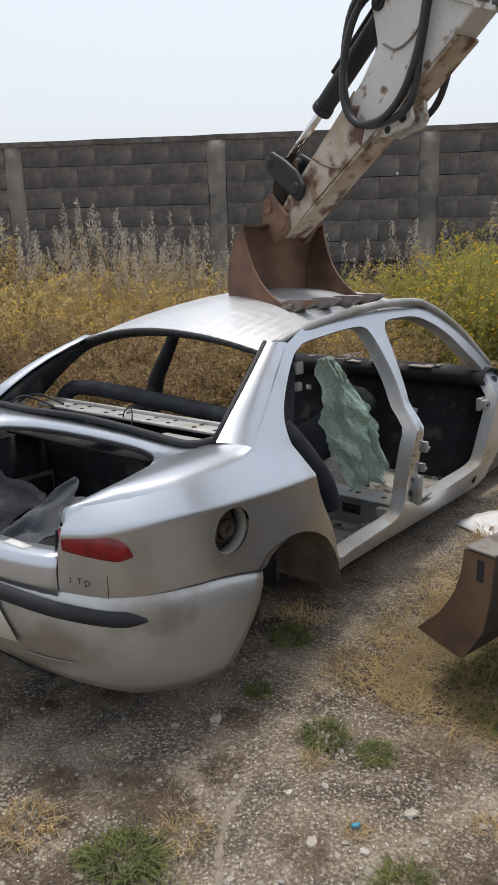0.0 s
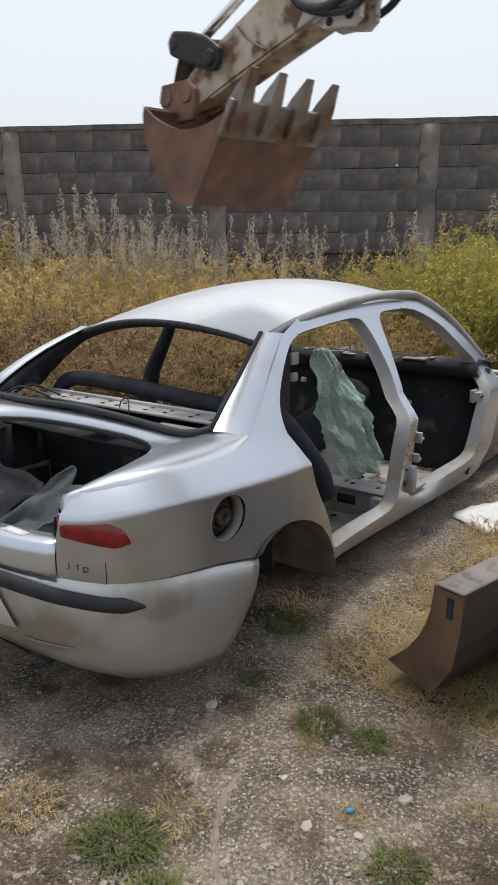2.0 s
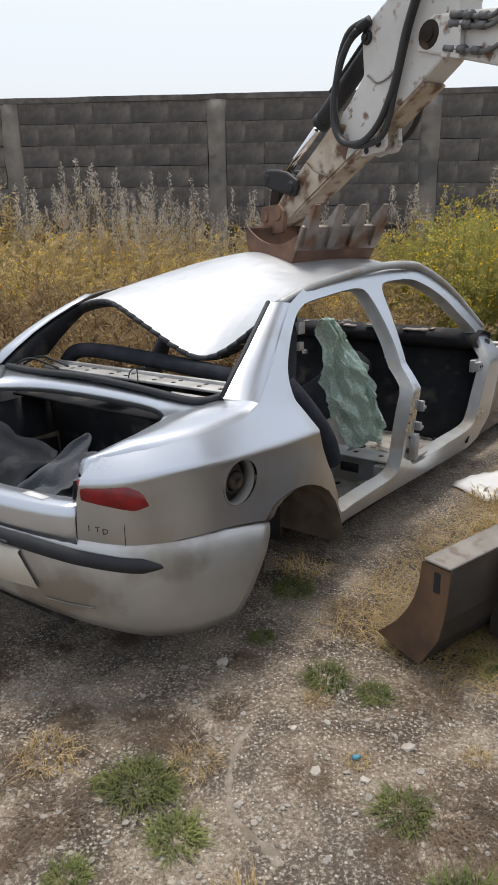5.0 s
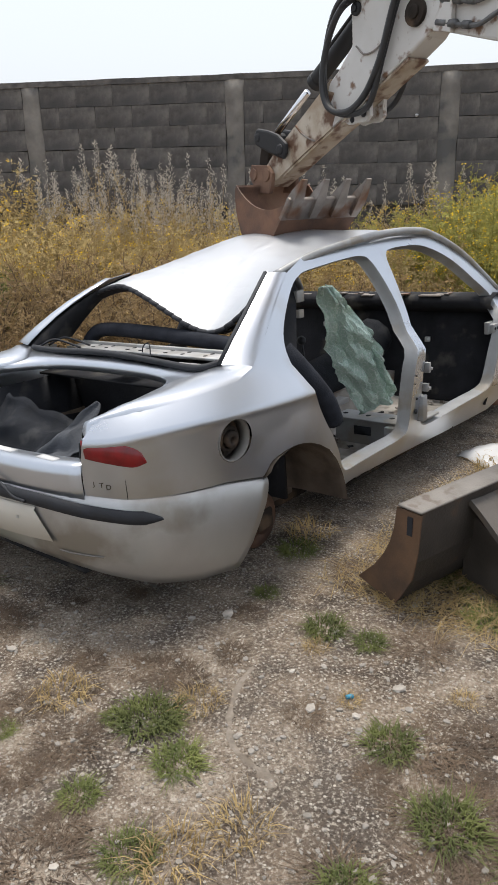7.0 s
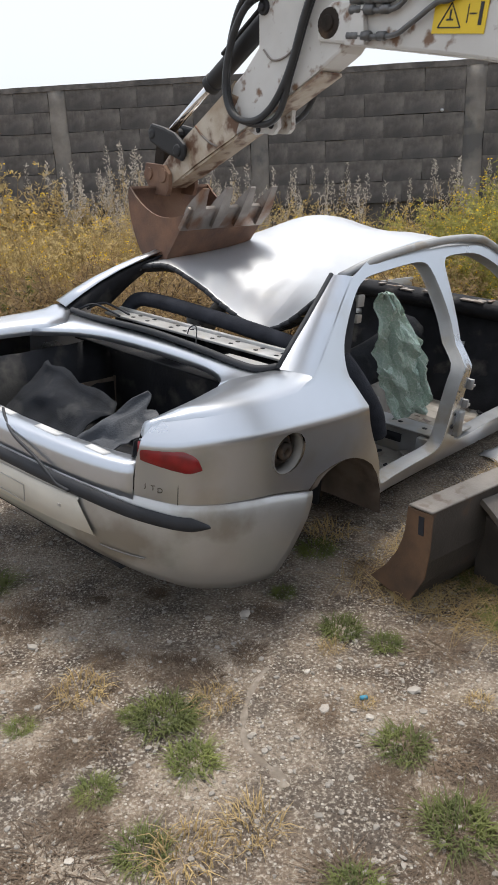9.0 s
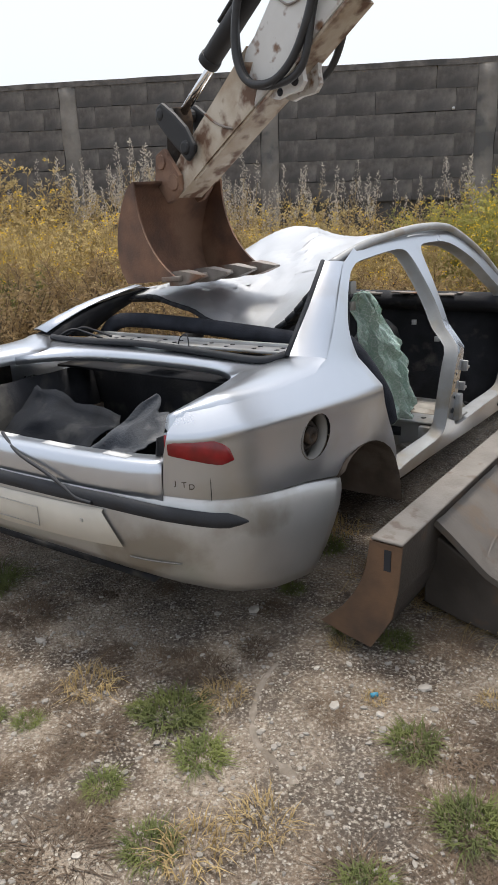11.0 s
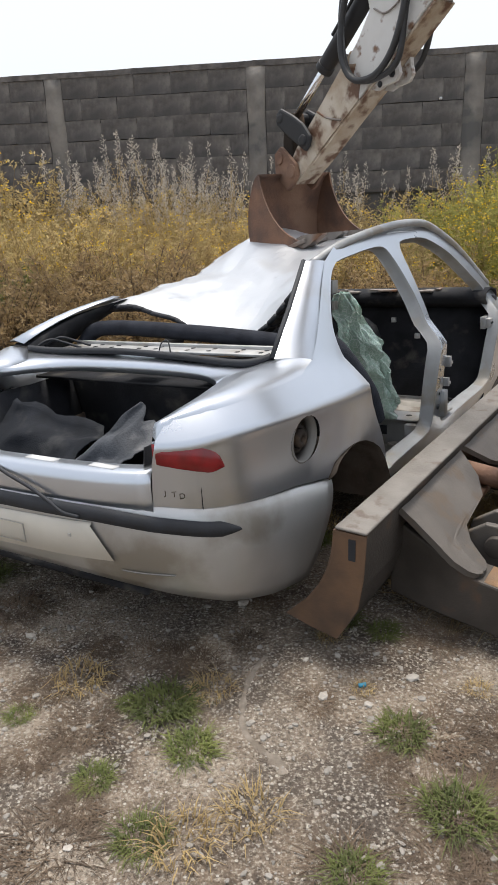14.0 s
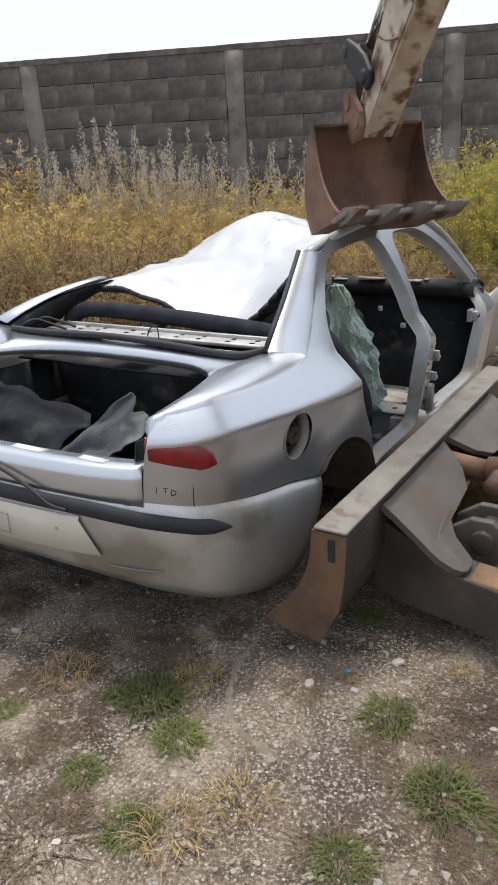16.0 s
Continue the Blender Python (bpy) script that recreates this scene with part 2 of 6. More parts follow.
def ground_material():
    m = bpy.data.materials.new("gravel_ground")
    m.use_nodes = True
    n, l = m.node_tree.nodes, m.node_tree.links
    b = n["Principled BSDF"]
    co = n.new("ShaderNodeTexCoord")

    def tex(kind, scale, **kw):
        t = n.new(kind)
        t.inputs["Scale"].default_value = scale
        for k, v in kw.items():
            t.inputs[k].default_value = v
        l.new(co.outputs["Object"], t.inputs["Vector"])
        return t

    def ramp(src, stops):
        r = n.new("ShaderNodeValToRGB")
        while len(r.color_ramp.elements) < len(stops):
            r.color_ramp.elements.new(0.5)
        for e, (p, c) in zip(r.color_ramp.elements, stops):
            e.position, e.color = p, (*c, 1)
        l.new(src, r.inputs["Fac"])
        return r.outputs["Color"]

    def mix(fac, a, c):
        x = n.new("ShaderNodeMix")
        x.data_type = "RGBA"
        l.new(fac, x.inputs["Factor"])
        l.new(a, x.inputs["A"])
        x.inputs["B"].default_value = (*c, 1)
        return x.outputs["Result"]
    pebble = tex("ShaderNodeTexVoronoi", 85.0)
    grain = tex("ShaderNodeTexNoise", 95.0, Detail=8.0, Roughness=0.7)
    soil = tex("ShaderNodeTexNoise", 3.2, Detail=8.0, Roughness=0.65)
    broad = tex("ShaderNodeTexNoise", 1.1, Detail=6.0, Roughness=0.6)
    earth = ramp(soil.outputs["Fac"], [(0.41, (0.052, 0.035, 0.024)), (0.52, (0.165, 0.12, 0.083)), (0.65, (0.315, 0.255, 0.193))])
    wash = ramp(broad.outputs["Fac"], [(0.40, (0.0, 0.0, 0.0)), (0.64, (0.5, 0.5, 0.5))])
    col = mix(wash, earth, (0.192, 0.162, 0.133))
    speck = ramp(grain.outputs["Fac"], [(0.50, (0.0, 0.0, 0.0)), (0.62, (0.8, 0.8, 0.8))])
    col = mix(speck, col, (0.42, 0.375, 0.31))
    gap = ramp(grain.outputs["Fac"], [(0.34, (0.7, 0.7, 0.7)), (0.45, (0.0, 0.0, 0.0))])
    col = mix(gap, col, (0.045, 0.036, 0.028))
    sep = n.new("ShaderNodeSeparateColor")
    l.new(pebble.outputs["Color"], sep.inputs["Color"])
    pale = ramp(sep.outputs["Red"], [(0.80, (0.0, 0.0, 0.0)), (0.84, (0.75, 0.75, 0.75))])
    body = ramp(pebble.outputs["Distance"], [(0.30, (1.0, 1.0, 1.0)), (0.42, (0.0, 0.0, 0.0))])
    both = n.new("ShaderNodeMath")
    both.operation = "MULTIPLY"
    l.new(pale, both.inputs[0])
    l.new(body, both.inputs[1])
    col = mix(both.outputs["Value"], col, (0.55, 0.50, 0.43))
    chips = tex("ShaderNodeTexVoronoi", 34.0, Randomness=1.0)
    sep2 = n.new("ShaderNodeSeparateColor")
    l.new(chips.outputs["Color"], sep2.inputs["Color"])
    some = ramp(sep2.outputs["Green"], [(0.89, (0.0, 0.0, 0.0)), (0.92, (0.7, 0.7, 0.7))])
    core = ramp(chips.outputs["Distance"], [(0.20, (1.0, 1.0, 1.0)), (0.30, (0.0, 0.0, 0.0))])
    chip = n.new("ShaderNodeMath")
    chip.operation = "MULTIPLY"
    l.new(some, chip.inputs[0])
    l.new(core, chip.inputs[1])
    col = mix(chip.outputs["Value"], col, (0.44, 0.40, 0.35))
    l.new(col, b.inputs["Base Color"])
    b.inputs["Roughness"].default_value = 0.95
    add = n.new("ShaderNodeMath")
    add.operation = "MULTIPLY_ADD"
    l.new(grain.outputs["Fac"], add.inputs[0])
    add.inputs[1].default_value = 1.2
    l.new(body, add.inputs[2])
    bp = n.new("ShaderNodeBump")
    bp.inputs["Strength"].default_value, bp.inputs["Distance"].default_value = 0.85, 0.012
    l.new(add.outputs["Value"], bp.inputs["Height"])
    l.new(bp.outputs["Normal"], b.inputs["Normal"])
    return m


def glass_material():
    """Crazed laminated glass: greenish, half see-through, covered with pale cracks."""
    m = bpy.data.materials.new("crazed_green_glass")
    m.use_nodes = True
    n, l = m.node_tree.nodes, m.node_tree.links
    b = n["Principled BSDF"]
    co = n.new("ShaderNodeTexCoord")
    v = n.new("ShaderNodeTexVoronoi")
    v.feature = "DISTANCE_TO_EDGE"
    v.inputs["Scale"].default_value = 48
    l.new(co.outputs["Object"], v.inputs["Vector"])
    r = n.new("ShaderNodeValToRGB")
    r.color_ramp.elements[0].position, r.color_ramp.elements[1].position = 0.012, 0.05
    r.color_ramp.elements[0].color, r.color_ramp.elements[1].color = (0.88, 0.95, 0.92, 1), (0.58, 0.74, 0.66, 1)
    l.new(v.outputs["Distance"], r.inputs["Fac"])
    l.new(r.outputs["Color"], b.inputs["Base Color"])
    b.inputs["Roughness"].default_value = 0.10
    b.inputs["Transmission Weight"].default_value = 0.5
    b.inputs["IOR"].default_value = 1.3
    bp = n.new("ShaderNodeBump")
    bp.inputs["Strength"].default_value = 0.5
    bp.inputs["Distance"].default_value = 0.01
    l.new(v.outputs["Distance"], bp.inputs["Height"])
    l.new(bp.outputs["Normal"], b.inputs["Normal"])
    return m


M_GROUND, M_GLASS = ground_material(), glass_material()


# ---- mesh helpers ----
def part(name, bm, mat, parent=None, label="", thick=0.0, smooth=True, bevel=0.0, category="", group="", kind=""):
    """Links a bmesh as one mesh object, under a thing or a part, or as a thing."""
    me = bpy.data.meshes.new(name)
    bm.to_mesh(me)
    bm.free()
    me.materials.append(mat)
    if smooth:
        me.polygons.foreach_set("use_smooth", [True] * len(me.polygons))
    ob = new(name, me)
    if parent:
        ob.parent = parent
    if thick:
        s = ob.modifiers.new("thickness", "SOLIDIFY")
        s.thickness, s.offset = thick, 0
    if bevel:
        s = ob.modifiers.new("edges", "BEVEL")
        s.width, s.segments, s.limit_method, s.angle_limit = bevel, 2, "ANGLE", radians(35)
        s.harden_normals = False
    return tagged(ob, label, category, group, kind)


def empty(name, m=None, **tags):
    ob = new(name)
    if m:
        ob.matrix_basis = m
    return tagged(ob, **tags)


def loft(rows, close=False):
    """A skin over rows of points."""
    bm = bmesh.new()
    vs = [[bm.verts.new(p) for p in r] for r in rows]
    for a, b in zip(vs, vs[1:]):
        n = len(a)
        for i in range(n if close else n - 1):
            bm.faces.new((a[i], a[(i + 1) % n], b[(i + 1) % n], b[i]))
    return bm


def box(bm, centre, size, m=None):
    r = bmesh.ops.create_cube(bm, size=1.0, matrix=(m or Matrix()) @ Matrix.Translation(centre) @ Matrix.Diagonal((*size, 1)))
    return r["verts"]


def tube(bm, path, radius, sides=8, cap=True):
    path = [Vector(p) for p in path]
    radii = radius if isinstance(radius, (list, tuple)) else [radius] * len(path)
    side = None
    rings = []
    for i, p in enumerate(path):
        d = (path[min(i + 1, len(path) - 1)] - path[max(i - 1, 0)]).normalized()
        side = d.orthogonal().normalized() if side is None else (side - d * side.dot(d)).normalized()
        up = d.cross(side)
        rings.append([bm.verts.new(p + (side * math.cos(a) + up * math.sin(a)) * radii[i]) for a in [2 * math.pi * k / sides for k in range(sides)]])
    for a, b in zip(rings, rings[1:]):
        for k in range(sides):
            bm.faces.new((a[k], a[(k + 1) % sides], b[(k + 1) % sides], b[k]))
    if cap:
        bm.faces.new(list(reversed(rings[0])))
        bm.faces.new(rings[-1])
    return bm


def spline(pts, n=8):
    """A smooth line through points."""
    pts = [Vector(p) for p in pts]
    ext = [pts[0] * 2 - pts[1], *pts, pts[-1] * 2 - pts[-2]]
    out = []
    for i in range(1, len(ext) - 2):
        a, b, c, d = ext[i - 1:i + 3]
        for k in range(n):
            t = k / n
            out.append(0.5 * ((2 * b) + (c - a) * t + (2 * a - 5 * b + 4 * c - d) * t * t + (3 * b - a - 3 * c + d) * t ** 3))
    return out + [pts[-1]]


def prism(bm, outline, y0, y1):
    """A plate cut to an outline in x and z, from y0 to y1."""
    a = [bm.verts.new((x, y0, z)) for x, z in outline]
    b = [bm.verts.new((x, y1, z)) for x, z in outline]
    n = len(outline)
    bm.faces.new(a)
    bm.faces.new(list(reversed(b)))
    for i in range(n):
        bm.faces.new((a[i], b[i], b[(i + 1) % n], a[(i + 1) % n]))
    bmesh.ops.recalc_face_normals(bm, faces=bm.faces[:])
    return bm


def panel(loops, lift, step=0.05, lines=()):
    """A sheet in two parameters, cut to the first loop with the others as holes, lifted into space by a function."""
    pts, edges = [], []
    for loop in loops:
        k = len(pts)
        dense = []
        for (a, b), (c, d) in zip(loop, loop[1:] + loop[:1]):
            m = max(1, int(math.hypot(c - a, d - b) / step))
            dense += [(a + (c - a) * i / m, b + (d - b) * i / m) for i in range(m)]
        pts += dense
        edges += [(k + i, k + (i + 1) % len(dense)) for i in range(len(dense))]

    def inside(x, y, loop):
        c = False
        for (a, b), (p, q) in zip(loop, loop[1:] + loop[:1]):
            if (b > y) != (q > y) and x < (p - a) * (y - b) / (q - b) + a:
                c = not c
        return c

    def ok(x, y):
        return inside(x, y, loops[0]) and not any(inside(x, y, h) for h in loops[1:])
    taken = []
    for line in lines:
        last = None
        for (a, b), (c, d) in zip(line, line[1:]):
            m = max(1, int(math.hypot(c - a, d - b) / step))
            for i in range(m):
                p = (a + (c - a) * i / m, b + (d - b) * i / m)
                if ok(*p):
                    pts.append(p)
                    taken.append(p)
                    if last is not None:
                        edges.append((last, len(pts) - 1))
                    last = len(pts) - 1
                else:
                    last = None
    xs, ys = [p[0] for p in loops[0]], [p[1] for p in loops[0]]
    nx, ny = int((max(xs) - min(xs)) / step), int((max(ys) - min(ys)) / step)
    for i in range(1, nx):
        for j in range(1, ny):
            x, y = min(xs) + i * step + (j % 2) * step * 0.5, min(ys) + j * step
            if ok(x, y) and not any(abs(x - p) + abs(y - q) < step * .5 for p, q in taken):
                pts.append((x, y))
    res = delaunay_2d_cdt([Vector(p) for p in pts], edges, [], 0, 1e-5)
    bm = bmesh.new()
    vs = [bm.verts.new(lift(v.x, v.y)) for v in res[0]]
    for f in res[2]:
        cx, cy = sum(res[0][i].x for i in f) / len(f), sum(res[0][i].y for i in f) / len(f)
        if ok(cx, cy):
            bm.faces.new([vs[i] for i in f])
    loose = [v for v in bm.verts if not v.link_faces]
    bmesh.ops.delete(bm, geom=loose, context="VERTS")
    bmesh.ops.recalc_face_normals(bm, faces=bm.faces[:])
    return bm


def table(rows, x):
    """Linear interpolation in a table of (x, y)."""
    return float(np.interp(x, [r[0] for r in rows], [r[1] for r in rows]))


def ground_height(x, y):
    near = max(0.0, 1 - max(abs(x + 0.3) / 5.0, abs(y - 4) / 4.5))
    return (0.014 * noise.noise((x * 1.3, y * 1.3, 0)) + 0.007 * noise.noise((x * 5, y * 5, 3)) + 0.004 * noise.noise((x * 17, y * 17, 5))) * min(1, near * 3) - 0.004
# seconds, x, y, z, yaw, pitch, roll of the car
CAR_ROWS = [
    (0.0, -0.908, 3.229, -0.148, 58.28, 1.17, -0.17),
    (0.5, -0.907, 3.233, -0.158, 58.34, 1.20, -0.81),
    (1.0, -0.909, 3.238, -0.158, 58.30, 1.37, -0.51),
    (1.5, -0.906, 3.243, -0.168, 58.25, 0.79, -0.81),
    (2.0, -0.905, 3.235, -0.169, 58.44, 0.96, -1.07),
    (2.5, -0.903, 3.219, -0.165, 58.61, 1.11, -1.35),
    (3.0, -0.888, 3.223, -0.176, 58.66, 1.20, -1.37),
    (3.5, -0.894, 3.243, -0.143, 58.53, 1.07, 1.07),
    (4.0, -0.884, 3.220, -0.186, 58.91, 0.75, -4.16),
    (4.5, -0.900, 3.229, -0.166, 58.44, 1.11, -0.96),
    (5.0, -0.893, 3.213, -0.162, 58.95, 0.97, -1.22),
    (7.5, -0.888, 3.303, -0.227, 56.64, -0.96, -3.78),
    (8.0, -0.891, 3.289, -0.222, 57.02, -0.37, -2.99),
    (8.5, -0.892, 3.284, -0.177, 57.17, 0.57, -0.13),
    (9.0, -0.866, 3.243, -0.074, 58.35, 1.46, 5.62),
    (11.5, -0.697, 2.952, -0.129, 66.17, 1.23, -2.49),
    (12.0, -0.702, 2.916, -0.119, 66.54, 1.52, 0.98),
    (12.5, -0.690, 2.930, -0.143, 66.41, 1.11, -1.36),
    (13.0, -0.691, 2.916, -0.130, 66.56, 1.76, 0.63),
    (13.5, -0.675, 2.910, -0.144, 66.72, 1.32, -0.67),
    (14.0, -0.666, 2.911, -0.156, 66.71, 1.20, -3.25),
    (14.5, -0.684, 2.917, -0.133, 66.62, 1.47, -0.57),
    (15.0, -0.674, 2.908, -0.137, 66.77, 1.65, -1.01),
    (15.5, -0.681, 2.910, -0.131, 66.73, 1.57, -0.42),
    (16.0, -0.678, 2.895, -0.121, 66.90, 2.00, 0.12),
]
# seconds, bucket pin x, y, z, heading, stick and bucket angles
ARM_ROWS = [
    (0.0, 0.292, 4.811, 1.585, 43.7, 39.2, -46.9),
    (0.5, 0.307, 4.938, 1.568, 41.0, 36.8, -27.5),
    (1.0, 0.241, 4.869, 1.468, 37.5, 35.6, 13.4),
    (1.5, 0.238, 4.875, 1.521, 38.4, 36.3, 9.3),
    (2.0, -0.071, 4.332, 2.017, 50.6, 21.8, -4.0),
    (2.5, -0.497, 4.359, 1.557, 54.8, 34.6, 1.7),
    (3.0, -0.246, 4.338, 1.247, 49.9, 45.4, 22.6),
    (3.5, -0.208, 4.310, 1.230, 48.1, 46.1, 21.7),
    (4.0, -0.324, 4.345, 1.219, 49.6, 42.0, 21.4),
    (4.5, -0.213, 4.491, 1.709, 48.2, 30.1, 0.8),
    (5.0, 0.228, 5.235, 1.453, 38.9, 34.0, 0.7),
    (7.5, 0.077, 5.330, 1.614, 43.0, 26.2, -16.9),
    (8.0, -0.529, 4.968, 1.862, 51.1, 8.1, -26.2),
    (8.5, -0.660, 5.140, 1.448, 54.3, 20.4, -12.9),
    (9.0, -0.482, 4.846, 1.551, 51.7, 24.3, -12.9),
    (11.5, -0.390, 4.265, 1.473, 51.2, 37.3, -61.5),
    (12.0, -0.404, 4.128, 1.544, 48.2, 32.9, -66.0),
    (12.5, -0.147, 4.751, 1.999, 46.6, 19.8, -75.4),
    (13.0, 0.047, 5.019, 1.607, 39.7, 26.8, -75.6),
    (13.5, 0.133, 4.914, 1.550, 39.8, 32.7, -56.6),
    (14.0, 0.157, 5.158, 1.488, 45.6, 41.6, -41.6),
    (14.5, 0.206, 5.099, 1.362, 36.9, 40.3, -0.2),
    (15.0, 0.363, 4.922, 1.806, 34.1, 30.7, -10.0),
    (15.5, 0.663, 5.149, 1.714, 35.0, 44.6, -2.1),
    (16.0, 0.626, 4.366, 1.602, 22.7, 47.4, -45.4),
]
# seconds, near top corner of the blade, heading of the machine
BLADE_ROWS = [
    (0.0, 0.879, 3.354, 0.563, 44.0),
    (0.5, 0.923, 3.391, 0.625, 44.0),
    (1.0, 0.874, 3.355, 0.550, 44.0),
    (1.5, 0.779, 3.315, 0.397, 44.0),
    (2.0, 0.795, 3.288, 0.434, 44.0),
    (2.5, 0.781, 3.291, 0.405, 44.0),
    (3.0, 0.812, 3.350, 0.443, 44.0),
    (3.5, 0.820, 3.289, 0.572, 44.0),
    (4.0, 0.773, 3.232, 0.467, 44.0),
    (4.5, 0.754, 3.236, 0.394, 44.0),
    (5.0, 0.746, 3.251, 0.403, 44.0),
    (7.5, 0.682, 3.348, 0.397, 46.0),
    (8.0, 0.685, 3.359, 0.384, 46.3),
    (8.5, 0.683, 3.394, 0.387, 46.7),
    (9.0, 0.671, 3.355, 0.397, 47.0),
    (11.5, 0.441, 2.914, 0.420, 66.0),
    (12.0, 0.397, 2.848, 0.374, 66.0),
    (12.5, 0.402, 2.853, 0.380, 66.0),
    (13.0, 0.404, 2.913, 0.392, 66.0),
    (13.5, 0.430, 2.948, 0.468, 66.0),
    (14.0, 0.435, 2.944, 0.460, 66.0),
    (14.5, 0.392, 2.843, 0.369, 66.0),
    (15.0, 0.397, 2.832, 0.380, 66.0),
    (15.5, 0.397, 2.837, 0.382, 66.0),
    (16.0, 0.426, 2.840, 0.473, 66.0),
]


# ---- ground, wall ----
def spread(lo, hi, step, far):
    mid = [lo + i * step for i in range(int((hi - lo) / step) + 1)]
    out = [step * 1.35 ** k for k in range(1, 40)]
    acc, left, right = 0.0, [], []
    for o in out:
        acc += o
        if acc > far:
            break
        left.append(mid[0] - acc)
        right.append(mid[-1] + acc)
    return left[::-1] + mid + right


def build_ground():
    xs, ys = spread(-3.2, 2.6, 0.045, 400), spread(1.2, 6.4, 0.045, 400)
    part("ground", loft([[(x, y, ground_height(x, y)) for x in xs] for y in ys]), M_GROUND, label="dry gravelly earth with pale pebbles and dust", category="ground", kind="structure")


WALL_Y, WALL_H, COURSE, BLOCK = 11.76, 2.93, 0.277, 0.52
PILLARS = (-9.80, -6.83, -3.95, -1.05, 1.82, 4.70, 7.55)


def build_wall():
    rng = random.Random(3)
    bm = bmesh.new()
    box(bm, (-0.5, WALL_Y + 0.13, WALL_H / 2), (22, 0.2, WALL_H))
    wall = part("wall_north", bm, M_MORTAR, label="dark weathered boundary wall of rough concrete blocks", category="wall", kind="structure", smooth=False)
    bm = bmesh.new()
    xs = [-11.5 + i * 0.35 for i in range(64)]
    top = [WALL_H + 0.035 + 0.012 * noise.noise((x * 1.7, 2, 0)) for x in xs]
    rows = [[(x, y, z + dz) for x, z in zip(xs, top)] for y, dz in ((WALL_Y - 0.02, -0.07), (WALL_Y - 0.02, 0), (WALL_Y + 0.26, 0), (WALL_Y + 0.26, -0.07))]
    bm.free()
    part("coping", loft(rows), M_BLOCK, wall, smooth=False)
    blocks = []
    for k in range(5):
        bm = bmesh.new()
        w, h = BLOCK - 0.004, COURSE - 0.006
        vs = box(bm, (0, 0, 0), (w, 0.06, h))
        bmesh.ops.subdivide_edges(bm, edges=bm.edges[:], cuts=1, use_grid_fill=True)
        for v in bm.verts:
            v.co += Vector((rng.uniform(-.005, .005), rng.uniform(-.006, .006), rng.uniform(-.005, .005)))
        me = bpy.data.meshes.new("block")
        bm.to_mesh(me)
        bm.free()
        me.materials.append(M_BLOCK)
        blocks.append(me)
    for c in range(6):
        z = WALL_H - 0.03 - COURSE * (c + 0.5)
        for p0, p1 in zip(PILLARS[1:], PILLARS[2:-1]):
            a, b = p0 + 0.13, p1 - 0.13
            n = 5
            off = (c % 2) * 0.5
            w = (b - a) / n
            for i in range(n + (1 if off else 0)):
                x0, x1 = max(a, a + (i - off) * w), min(b, a + (i + 1 - off) * w)
                ob = new("block", blocks[rng.randrange(5)])
                ob.parent = wall
                ob.location = ((x0 + x1) / 2, WALL_Y + 0.022 + rng.uniform(-.002, .002), z + rng.uniform(-.004, .004))
                ob.scale = ((x1 - x0) / BLOCK, 1, 1)
    for x in PILLARS:
        bm = bmesh.new()
        box(bm, (x, WALL_Y + 0.09, (WALL_H + 0.01) / 2), (0.25, 0.2, WALL_H + 0.01))
        bmesh.ops.subdivide_edges(bm, edges=[e for e in bm.edges if abs(e.verts[0].co.z - e.verts[1].co.z) > 1], cuts=14)
        for v in bm.verts:
            v.co.x += 0.03 * noise.noise((x * 3 + v.co.x * 5, v.co.z * 3, 1))
        part("pillar", bm, M_PILLAR, wall)
    bm = bmesh.new()
    bmesh.ops.create_icosphere(bm, subdivisions=2, radius=0.022, matrix=Matrix.Translation((1.40, WALL_Y - 0.02, 2.375)))
    part("insulator", bm, M_WHITE, wall, "small white knob on the wall")


# ---- plants and stones ----
def leaf(bm, p, d, length, width, rng):
    d = d.normalized()
    s = d.orthogonal().normalized()
    s = Matrix.Rotation(rng.uniform(0, 6.28), 3, d) @ s
    a, b, c, e = p, p + d * length * .5 + s * width, p + d * length, p + d * length * .5 - s * width
    bm.faces.new([bm.verts.new(q) for q in (a, b, c, e)])


def stem(bm, pts, r0, r1):
    tube(bm, pts, [r0 + (r1 - r0) * i / (len(pts) - 1) for i in range(len(pts))], 3, False)


